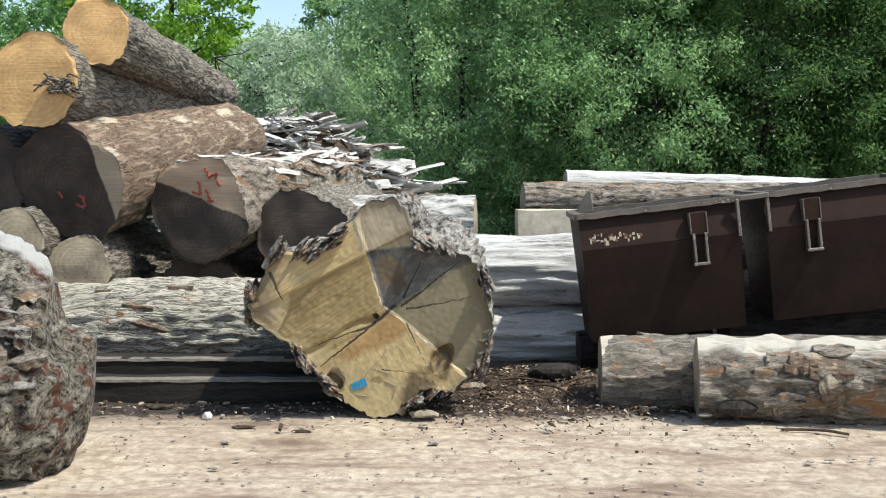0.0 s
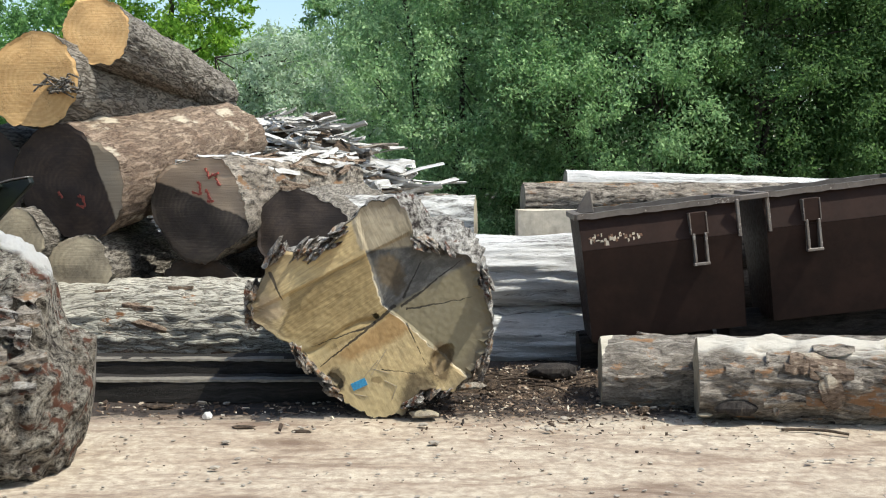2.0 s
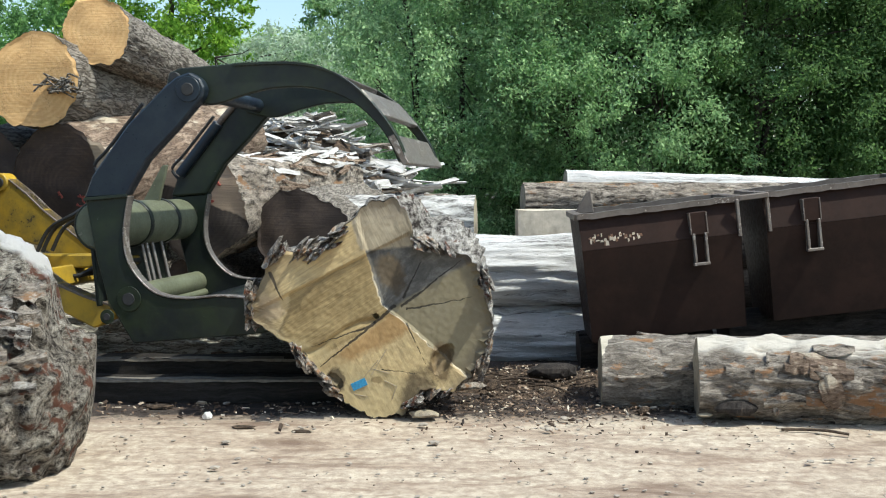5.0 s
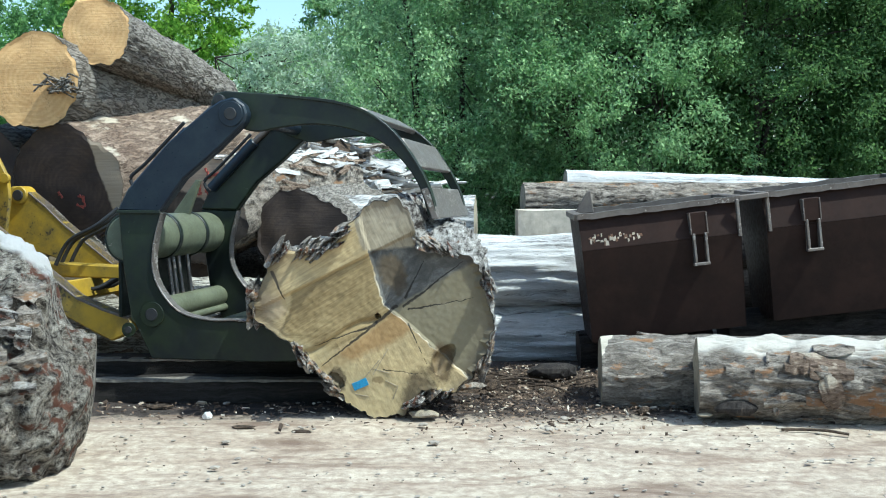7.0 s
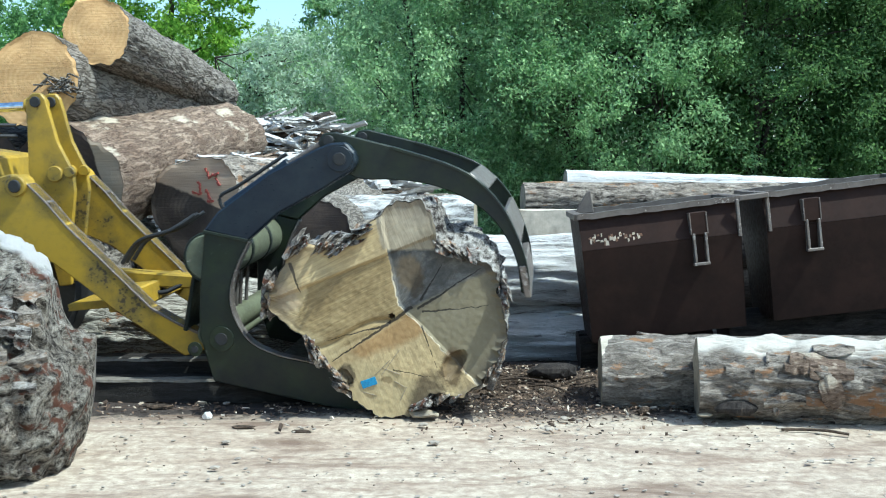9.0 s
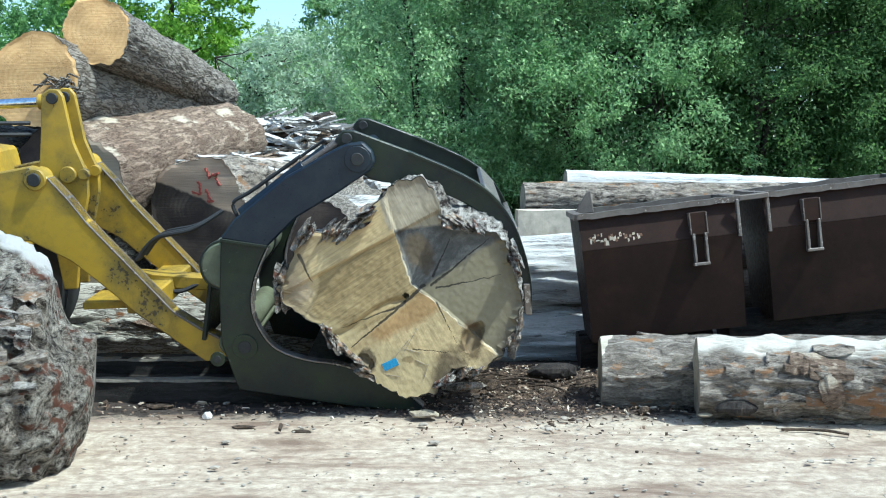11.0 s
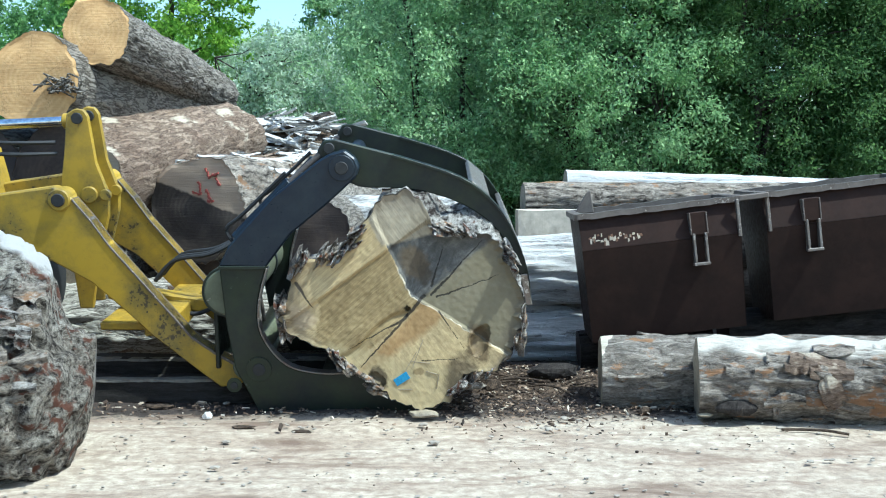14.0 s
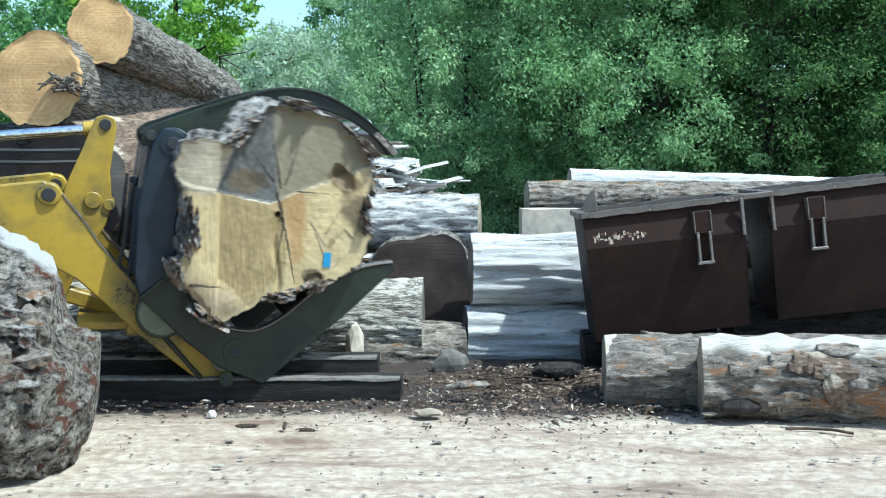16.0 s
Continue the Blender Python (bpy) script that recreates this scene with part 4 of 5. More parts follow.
    top, low = top[:3] + eased(top[3:], 3), eased(low, 3)
    for y0, y1 in ((-0.68, -0.63), (0.63, 0.68)):
        part("clamp_tine", slab([(x * K, -z * K) for x, z in top + low], y0, y1, 0.008), GREEN, clamp)
        part("tine_flange", slab([(x * K, -z * K) for x, z in top[3:]] + [(x * K, -(z + 5) * K) for x, z in top[:2:-1]], y0 - 0.02, y1 + 0.02, 0.003), GREEN, clamp)
    for s in (-1, 1):
        part("lug_pin", rod((-28 * K, s * 0.6, 27 * K), (-28 * K, s * 0.72, 27 * K), 0.035), RUBBER, clamp, "", True)
    part("clamp_bar", slab([(x * K, -z * K) for x, z in ((225, -14), (262, 8), (256, 16), (220, -6))], -0.63, 0.63), STEEL, clamp)
    part("clamp_bar", slab([(x * K, -z * K) for x, z in ((300, 40), (335, 92), (325, 96), (292, 46))], -0.63, 0.63), STEEL, clamp, "worn pale cross bar")
    part("end_plate", slab([(x * K, -z * K) for x, z in ((350, 128), (370, 182), (358, 184), (338, 132))], -0.70, 0.70), STEEL, clamp, "worn bright end plate")
    # clamp cylinders behind the arms
    for y in (-0.655, 0.655):
        part("clamp_cylinder", rod((-190 * K, y, -128 * K), (-92 * K, y, -28 * K), 0.042), BLUE, fork, "", True)
        part("clamp_rod", rod((-96 * K, y, -32 * K), (-36 * K, y, 22 * K), 0.024), RIM, fork, "", True)
        part("hose", pipe([(-196 * K, y + 0.03, -138 * K), (-208 * K, y + 0.03, -112 * K), (-176 * K, y + 0.02, -84 * K), (-100 * K, y, -12 * K)], 0.013), RUBBER, fork, "", True)
    # boom: two arms, hinged at the fork's lower pin
    bt = [(-900, -250), (-500, -322), (-318, -348), (-298, -340), (-285, -327), (-255, -290), (-225, -245), (-85, -75), (-40, -43), (8, -15), (16, 2)]
    bb = [(6, 14), (-35, 22), (-60, 2), (-155, -75), (-205, -125), (-260, -175), (-330, -215), (-500, -215), (-900, -150)]
    boom = part("boom", box(-175 * K, -115 * K, -0.5, 0.5, 70 * K, 110 * K, 0.012), YELLOW, thing, "yellow boom cross beam")
    for y0, y1 in ((-0.56, -0.44), (0.44, 0.56)):
        part("boom_arm", slab([(x * K, -z * K) for x, z in bt + bb], y0, y1, 0.01), YELLOW, boom, "scuffed yellow boom arm")
        part("pin_boss", rod((-307 * K, y0 - 0.02, 325 * K), (-307 * K, y1 + 0.02, 325 * K), 0.075), YELLOW, boom, "", True)
        part("pin", rod((-307 * K, y0 - 0.035, 325 * K), (-307 * K, y1 + 0.035, 325 * K), 0.045), RUBBER, boom, "", True)
        part("arm_edge", slab([(x * K, -z * K) for x, z in bt[4:10]] + [(x * K, -(z + 5) * K) for x, z in bt[9:3:-1]], y0 - 0.006, y1 + 0.006, 0.002), RIM, boom)
    part("tie_plate", box(-260 * K, -170 * K, -0.44, 0.44, 78 * K, 92 * K), YELLOW, boom)
    for dy in (-0.1, -0.02, 0.12):
        part("hose", pipe([(-180 * K, dy, 150 * K), (-140 * K, dy, 190 * K), (-70 * K, dy - 0.05, 205 * K), (-20 * K, dy, 230 * K)], 0.016), RUBBER, boom, "", True)
        part("hose", pipe([(-170 * K, dy, 110 * K), (-110 * K, dy, 85 * K), (-60 * K, dy + 0.05, 95 * K), (-30 * K, dy, 60 * K)], 0.016), RUBBER, boom, "", True)
    # tilt lever: two plates on the boom's middle
    lv = [(-66, -150), (-50, -160), (-34, -158), (-26, -146), (-15, -60), (6, 0), (4, 40), (-20, 130), (-34, 220), (-60, 220), (-72, 110), (-84, -10), (-74, -80)]
    lever = part("tilt_lever", rod((-30 * K, -0.16, 0), (-30 * K, 0.16, 0), 0.06), YELLOW, thing, "yellow tilt lever", True)
    for y0, y1 in ((-0.14, -0.10), (0.10, 0.14)):
        part("lever_plate", slab([(x * K, -z * K) for x, z in lv], y0, y1, 0.008), YELLOW, lever)
        part("lever_pin", rod((-46 * K, y0 - 0.015, 142 * K), (-46 * K, y1 + 0.015, 142 * K), 0.04), RUBBER, lever, "", True)
        part("lever_pin", rod((0, y0 - 0.02, 0), (0, y0 + 0.02, 0), 0.04), YELLOW, lever, "", True)
    link = part("tilt_link", slab([(-1.0, -0.045), (-0.9, -0.06), (-0.12, -0.05), (0.03, -0.03), (0.03, 0.035), (-0.12, 0.05), (-0.9, 0.05), (-1.0, 0.04)], -0.07, 0.07, 0.012), YELLOW, thing, "yellow tilt link")
    part("link_pin", rod((0, -0.09, 0), (0, 0.09, 0), 0.035), RUBBER, link, "", True)
    # tilt cylinder, its rod pinned to the lever's top
    ram = part("tilt_rod", rod((-0.9, 0, 0), (0, 0, 0), 0.035), CHROME, thing, "chrome cylinder rod", True)
    part("rod_eye", rod((-0.16, 0, 0), (0, 0, 0), 0.055), YELLOW, ram, "", True)
    part("cylinder_barrel", rod((-2.2, 0, -0.02), (-0.75, 0, 0), 0.07), YELLOW, ram, "", True)
    for k in (-0.12, -0.2):
        part("hose", pipe([(-1.6, -0.2, k), (-0.9, -0.2, k + 0.03), (-0.45, -0.22, k), (-0.2, -0.1, k - 0.02)], 0.014), RUBBER, ram, "", True)
    # front axle and chassis, out of sight behind the near log
    part("chassis", box(-4.6, -2.7, -0.45, 0.45, 0.55, 1.25, 0.04), YELLOW, thing)
    part("cab_tower", slab([(-3.1, 1.0), (-2.6, 1.0), (-2.75, 1.75), (-3.1, 1.8)], -0.6, 0.6, 0.02), YELLOW, thing)
    for s in (-1, 1):
        for x in (-3.1,):
            wheel = part("wheel", rod((x, s * 0.5, 0.7), (x, s * 0.85, 0.7), 0.7, 0.7, 40), RUBBER, thing, "big black rubber tyre", True)
            part("wheel_rim", rod((x, s * 0.7, 0.7), (x, s * 0.87, 0.7), 0.34, 0.34, 28), YELLOW, wheel, "", True)
    return thing, fork, clamp, boom, lever, ram, link


loader, fork, clamp, boom, lever, ram, link = build_loader()


# ---- heap of offcuts far behind ----
def make_offcuts():
    rnd = random.Random(5)
    base = bmesh.new()
    n = 26
    grid = [[base.verts.new((-5.6 + 7.4 * i / n, 14.0 + 4.5 * j / n, max(0.0, 2.45 * math.exp(-(((i / n - 0.42) / 0.36) ** 2) - ((j / n - 0.55) / 0.4) ** 2) + 0.12 * noise.noise((i, j, 3))) - 0.05)) for i in range(n + 1)] for j in range(n + 1)]
    for a, b in zip(grid, grid[1:]):
        for k in range(n):
            base.faces.new((a[k], a[k + 1], b[k + 1], b[k]))
    heap = part("offcut_heap", base, CHIP)
    tagged(heap, "heap of pale bleached slabwood offcuts and bark", "wood heap", kind="stuff")
    loose = bmesh.new()
    for i in range(600):
        u, v = rnd.uniform(0.06, 0.78), rnd.uniform(0.02, 0.7)
        z = 2.45 * math.exp(-(((u - 0.42) / 0.36) ** 2) - ((v - 0.55) / 0.4) ** 2)
        m = Matrix.Translation((-5.6 + 7.4 * u, 14.0 + 4.5 * v, z + rnd.uniform(-0.02, 0.06))) @ pose(0, 0, 0, rnd.gauss(0, 12), rnd.gauss(0, 12), rnd.uniform(0, 360)) @ Matrix.Diagonal((rnd.uniform(0.1, 0.55), rnd.uniform(0.03, 0.1), rnd.uniform(0.01, 0.03), 1))
        bmesh.ops.create_cube(loose, size=1, matrix=m)
    tagged(part("small_offcuts", loose, PLANK, heap, "small bleached offcuts"), kind="stuff")
    shapes = []
    for k in range(8):
        w, h = rnd.uniform(0.05, 0.17), rnd.uniform(0.012, 0.035)
        bm = slab([(-w / 2, -h / 2), (w / 2, -h / 2), (w * 0.4, h / 2), (-w * 0.3, h / 2 * rnd.uniform(0.5, 1.2))], -0.5, 0.5, 0)
        bmesh.ops.subdivide_edges(bm, edges=[e for e in bm.edges if abs(e.verts[0].co.y - e.verts[1].co.y) > 0.5], cuts=3)
        for v in bm.verts:
            v.co.x += 0.04 * noise.noise((v.co.y * 2, k, 0))
            v.co.z += 0.05 * noise.noise((v.co.y * 2, k, 4))
        bmesh.ops.rotate(bm, verts=bm.verts, cent=(0, 0, 0), matrix=Matrix.Rotation(math.pi / 2, 3, "X"))
        d = bpy.data.meshes.new("slab_offcut")
        bmesh.ops.recalc_face_normals(bm, faces=bm.faces)
        bm.to_mesh(d)
        bm.free()
        d.materials.append((PLANK, PLANK, BARK_RAGGED, PLANK, PLANK, PLANK, BARK_SILVER, PLANK)[k])
        shapes.append(d)
    for i in range(299):
        u, v = rnd.uniform(0.06, 0.77), rnd.uniform(0.05, 0.75)
        z = 2.45 * math.exp(-(((u - 0.42) / 0.36) ** 2) - ((v - 0.55) / 0.4) ** 2)
        o = new("offcut", shapes[rnd.randrange(8)])
        o.parent = heap
        L = rnd.uniform(0.3, 1.1) * (2 if rnd.random() < 0.12 else 1)
        o.matrix_basis = Matrix.Translation((-5.6 + 7.4 * u, 14.0 + 4.5 * v, z + rnd.uniform(-0.02, 0.12))) @ pose(0, 0, 0, 0, 0, rnd.gauss(70, 45)) @ pose(0, 0, 0, 90 + rnd.gauss(-2, 9), 0, 0) @ pose(0, 0, 0, 0, 0, rnd.gauss(0, 35)) @ Matrix.Diagonal((1, 1, L, 1))


make_offcuts()


# ---- trees ----
def leaves_mesh(name, centres, sizes, per, leaf, seed, mat, parent, droop=0.0, label=""):
    rng = np.random.default_rng(seed)
    n = len(centres) * per
    c = np.repeat(np.array(centres), per, 0)
    s = np.repeat(np.array(sizes), per)[:, None]
    d = rng.normal(size=(n, 3)) * np.array([1, 1, 0.75])
    p = c + d * s * 0.62
    d /= np.maximum(np.linalg.norm(d, axis=1, keepdims=True), 0.4)
    way = d * 0.5 + rng.normal(size=(n, 3)) * 0.6 + np.array([0, 0, -droop])
    way /= np.linalg.norm(way, axis=1, keepdims=True)
    side = np.cross(way, rng.normal(size=(n, 3)))
    side /= np.linalg.norm(side, axis=1, keepdims=True)
    ll = leaf * rng.uniform(0.6, 1.35, (n, 1))
    wd = ll * rng.uniform(0.14, 0.27, (n, 1))
    verts = np.stack([p - way * ll / 2, p + side * wd, p + way * ll / 2, p - side * wd], 1).reshape(-1, 3)
    me = bpy.data.meshes.new(name)
    me.vertices.add(n * 4)
    me.vertices.foreach_set("co", verts.ravel().astype(np.float32))
    me.loops.add(n * 4)
    me.loops.foreach_set("vertex_index", np.arange(n * 4, dtype=np.int32))
    me.polygons.add(n)
    me.polygons.foreach_set("loop_start", np.arange(0, n * 4, 4, dtype=np.int32))
    me.update(calc_edges=True)
    return mesh_object(name, me, mat, parent, label)


def make_tree(name, x, y, h, spread, mat, label, seed, clumps=150, per=170, leaf=0.1, low=0.15, droop=0.2, stems=1, lobe=0.45, limbs=3):
    rnd = random.Random(seed)
    thing = empty(name, pose(x, y, 0))
    tagged(thing, label, "tree" if stems == 1 else "shrub", "trees round the yard")
    centres, sizes = [], []
    for i in range(clumps):
        z = h * (low + (1 - low) * rnd.random() ** 0.85)
        u = (z / h - low) / (1 - low)
        a = rnd.uniform(0, 2 * math.pi)
        reach = spread * (math.sin(math.pi * (0.12 + 0.8 * u)) ** 0.6) * (0.8 + 0.45 * noise.noise((math.cos(a) * 1.5, math.sin(a) * 1.5 + seed, z * 0.5)))
        r = reach * rnd.random() ** 0.4
        here = Vector((r * math.cos(a), r * math.sin(a), z))
        way = Vector((math.cos(a) + rnd.uniform(-0.8, 0.8), math.sin(a) + rnd.uniform(-0.8, 0.8), rnd.uniform(-0.7, 0.5))).normalized()
        for k in range(3):
            centres.append(tuple(here + way * (k * lobe * 0.7) + Vector((0, 0, -0.06 * k * k))))
            sizes.append(rnd.uniform(0.5, 1.1) * lobe * (0.85, 0.65, 0.4)[k])
    def limb(name, pts, r0, r1):
        bm, rings = bmesh.new(), []
        for k, p in enumerate(pts):
            q = (pts[min(k + 1, len(pts) - 1)] - pts[max(k - 1, 0)]).to_track_quat("Z", "Y")
            r = r0 + (r1 - r0) * k / (len(pts) - 1)
            rings.append([bm.verts.new(p + q @ Vector((r * math.cos(a), r * math.sin(a), 0))) for a in (0, 1.05, 2.09, 3.14, 4.19, 5.24)])
        for a, b in zip(rings, rings[1:]):
            for k in range(6):
                bm.faces.new((a[k], a[(k + 1) % 6], b[(k + 1) % 6], b[k]))
        part(name, bm, WOOD_DIM, thing, "", True)

    for s in range(stems):
        p = Vector((rnd.uniform(-1, 1) * spread * 0.5 * (stems > 1), rnd.uniform(-1, 1) * 0.6 * (stems > 1), -0.05))
        pts = [p]
        for k in range(5):
            pts.append(pts[-1] + Vector((rnd.uniform(-0.3, 0.3), rnd.uniform(-0.3, 0.3), h * 0.18)))
        r = h * 0.02 / (1 + 0.5 * (stems > 1))
        limb("trunk", pts, r, r * 0.25)
        for k in range(1, 6):
            for _ in range(limbs):
                q = pts[k]
                c = Vector(min(rnd.sample(centres, 12), key=lambda v: (Vector(v) - q).length + (0 if v[2] > q.z else 5)))
                limb("limb", [q, q.lerp(c, 0.5) + Vector((0, 0, -0.12)), c], r * 0.4, r * 0.06)
    leaves_mesh("crown", centres, sizes, per // 3, leaf, seed, mat, thing, droop)
    return thing


# a dense belt of willows and hazel behind the bins
make_tree("willow", 0.6, 21.0, 7.2, 2.6, LEAF_SALLOW, "dense willow with narrow grey-green leaves", 51, 400, 330, 0.085, 0.02, stems=5, lobe=0.6)
make_tree("willow", 3.4, 20.2, 7.0, 2.7, LEAF_MID, "dense willow with narrow grey-green leaves", 52, 460, 330, 0.085, 0.02, stems=6, lobe=0.62)
make_tree("willow", 6.4, 20.0, 7.6, 2.7, LEAF_SHADED, "dense willow with shade-dark narrow leaves and thin stems", 53, 460, 330, 0.085, 0.02, stems=6, lobe=0.62)
make_tree("willow", 9.6, 19.8, 8.0, 2.8, LEAF_SHADED, "dense willow with shade-dark narrow leaves and thin stems", 54, 420, 330, 0.085, 0.02, stems=6, lobe=0.62)
make_tree("hazel", 2.0, 24.0, 9.5, 3.4, LEAF_WILLOW, "dark green tree behind the willows", 55, 240, 170, 0.13, 0.05)
make_tree("hazel", 7.2, 24.5, 10, 3.8, LEAF_DARK, "dark green tree behind the willows", 56, 260, 170, 0.13, 0.05)
make_tree("hazel", 12.5, 24, 9.5, 3.6, LEAF_DARK, "dark green tree behind the willows", 57, 200, 170, 0.13, 0.05)
# the gap with lighter trees
make_tree("grey_willow", -4.0, 27.0, 5.0, 2.4, LEAF_GREY, "silvery grey-green willow shrub", 61, 240, 170, 0.12, 0.02, stems=4)
make_tree("bright_maple", -7.5, 29.0, 9.0, 3.0, LEAF_BRIGHT, "sunlit bright green tree", 62, 260, 170, 0.16, 0.1)
make_tree("dark_tree", -13.5, 31.0, 10.0, 3.6, LEAF_DARK, "dark green tree at the yard's edge", 63, 220, 170, 0.16, 0.05)
make_tree("dark_tree", -1.9, 30.0, 8.6, 2.6, LEAF_MID, "green tree beside the gap", 64, 240, 170, 0.15, 0.05)
for k, (x, y, h) in enumerate(((-7.6, 44, 6.9), (-4.2, 45, 6.6), (-11, 46, 7.5), (-16, 44, 9), (0, 43, 9.5), (5, 42, 10), (11, 42, 11), (17, 40, 11), (-22, 42, 10))):
    make_tree("far_tree", x, y, h, 3.4, LEAF_DARK if k > 2 else LEAF_SALLOW, "green tree in the far belt", 70 + k, 150, 130, 0.24, 0.02, lobe=0.8, limbs=1)


# ---- litter on the ground ----
def make_litter():
    rnd = random.Random(9)
    stones = bmesh.new()
    for i in range(420):
        x, y = rnd.uniform(-3.2, 3.6), rnd.uniform(4.9, 7.2)
        s = rnd.uniform(0.004, 0.013) * (1 + (rnd.random() < 0.05) * 1.2)
        bmesh.ops.create_icosphere(stones, subdivisions=1, radius=s, matrix=Matrix.Translation((x, y, s * 0.3)) @ pose(0, 0, 0, rnd.uniform(-15, 15), rnd.uniform(-15, 15), 0) @ Matrix.Diagonal((1.4, 1.1, 0.5, 1)))
    verts, faces = [], []
    for i in range(3000):
        if i < 1900:
            x, y = rnd.gauss(0.6, 0.6), min(rnd.gauss(7.45, 0.5), 8.8)
            rise = 0.1 * math.exp(-((x - 0.75) / 0.55) ** 2 - ((y - 7.9) / 0.45) ** 2)
        elif i < 2700:
            x, y, rise = rnd.uniform(-3, 3.4), 7.12 - abs(rnd.gauss(0, 0.22)), 0
        else:
            x, y, rise = rnd.uniform(-3.2, 3.6), 7.0 - abs(rnd.gauss(0, 0.8)), 0
        grow = (2 if rnd.random() < 0.06 else 1) * (1 if i < 2700 else 0.6)
        l, w, h = rnd.uniform(0.008, 0.045) * grow, rnd.uniform(0.004, 0.016) * grow, rnd.uniform(0.003, 0.01) * grow
        m = Matrix.Translation((x, y, rise + rnd.uniform(0, 0.015))) @ pose(0, 0, 0, rnd.gauss(0, 16), rnd.gauss(0, 16), rnd.uniform(0, 360))
        k = len(verts)
        # a chip: a flat splinter with skewed ends
        for u, v, q in ((-1, -0.7, 0), (0.8, -1, 0), (1, 0.6, 0), (-0.7, 1, 0), (-0.8, -0.5, 1), (0.6, -0.7, 1), (0.8, 0.5, 1), (-0.6, 0.6, 1)):
            verts.append(m @ Vector((u * l / 2 * rnd.uniform(0.7, 1.2), v * w / 2 * rnd.uniform(0.7, 1.2), q * h)))
        faces += [(k, k + 3, k + 2, k + 1), (k + 4, k + 5, k + 6, k + 7), (k, k + 1, k + 5, k + 4), (k + 1, k + 2, k + 6, k + 5), (k + 2, k + 3, k + 7, k + 6), (k + 3, k, k + 4, k + 7)]
    data = bpy.data.meshes.new("bark_litter")
    data.from_pydata(verts, [], faces)
    tagged(mesh_object("bark_litter", data, LITTER), "scattered brown bark chips and pale splinters", "bark chips", kind="stuff")
    heap = bmesh.new()
    rows = [[heap.verts.new((-0.6 + 2.6 * i / 40, 7.2 + 1.5 * j / 24, -0.03 + 0.12 * math.exp(-((-1.35 + 2.6 * i / 40) / 0.6) ** 2 - ((-0.7 + 1.5 * j / 24) / 0.42) ** 2) + 0.015 * noise.noise((i * 0.6, j * 0.6, 1)))) for i in range(41)] for j in range(25)]
    for a, b in zip(rows, rows[1:]):
        for k in range(40):
            heap.faces.new((a[k], a[k + 1], b[k + 1], b[k]))
    tagged(part("rotten_bark_heap", heap, CHIP, None, "", True), "low dark heap of rotten bark under the bins", "bark heap", kind="stuff")
    for i in range(9):
        bm = pipe([(rnd.uniform(-0.3, -0.1), 0, 0.01), (-0.05, rnd.uniform(-0.04, 0.04), 0.03), (0.1, rnd.uniform(-0.05, 0.05), 0.035), (rnd.uniform(0.15, 0.35), rnd.uniform(-0.1, 0.1), 0.015)], rnd.uniform(0.004, 0.009), 6)
        twig = part("twig", bm, CHIP, None, "", True)
        twig.matrix_basis = pose(rnd.uniform(0.2, 1.15), rnd.uniform(7.3, 7.9), 0.05, 0, 0, rnd.uniform(-50, 50))
        tagged(twig, "thin dark twig on the bark litter", "twig", "twigs on the litter")
    tagged(part("gravel", stones, plain_mat("pale_grit", (0.3, 0.26, 0.21), 0.9)), "scattered pale grit on the dirt", "gravel", kind="stuff")


make_litter()


def lump(name, at, size, mat, label, category, rz=0, seed=1):
    bm = bmesh.new()
    bmesh.ops.create_icosphere(bm, subdivisions=2, radius=0.5)
    for v in bm.verts:
        v.co *= 1 + 0.35 * noise.noise(v.co * 2.5 + Vector((seed, 0, 0)))
    bmesh.ops.scale(bm, vec=size, verts=bm.verts)
    ob = part(name, bm, mat)
    ob.matrix_basis = pose(at[0], at[1], at[2] + size[2] * 0.4, 0, 0, rz)
    return tagged(ob, label, category)


lump("wood_chunk", (-0.125, 6.700, 0.011), (0.2, 0.12, 0.05), END_PALE, "flat pale chunk of split wood on the dirt", "wood chunk", 10, 3)
lump("stone", (-1.547, 6.750, -0.016), (0.06, 0.05, 0.055), plain_mat("white_stone", (0.6, 0.58, 0.54), 0.8), "small white stone on the dirt", "stone", 0, 5)
lump("bark_piece", (-1.265, 6.500, -0.014), (0.15, 0.05, 0.02), CHIP, "dark piece of bark on the dirt", "bark piece", 5, 6)
lump("bark_piece", (-0.877, 6.400, -0.025), (0.13, 0.06, 0.03), CHIP, "brown piece of bark on the dirt", "bark piece", -10, 7)
lump("bark_piece", (1.339, 6.850, -0.002), (0.1, 0.06, 0.05), CHIP, "brown piece of bark before the logs", "bark piece", 20, 8)
lump("bark_piece", (0.344, 7.300, 0.063), (0.16, 0.08, 0.09), CHIP, "dark rotten bark piece on the litter", "bark piece", 40, 9)
lump("bark_piece", (-1.943, 7.020, -0.003), (0.2, 0.08, 0.03), CHIP, "brown piece of bark by the sleepers", "bark piece", 0, 10)
stick = part("stick", pipe([(-0.19, 0, 0.012), (-0.05, 0.01, 0.016), (0.08, -0.01, 0.02), (0.2, -0.04, 0.012)], 0.009), CHIP, None, "", True)
stick.matrix_basis = pose(2.28, 6.32, 0, 0, 0, -12)
tagged(stick, "thin dark stick lying on the dirt", "stick")


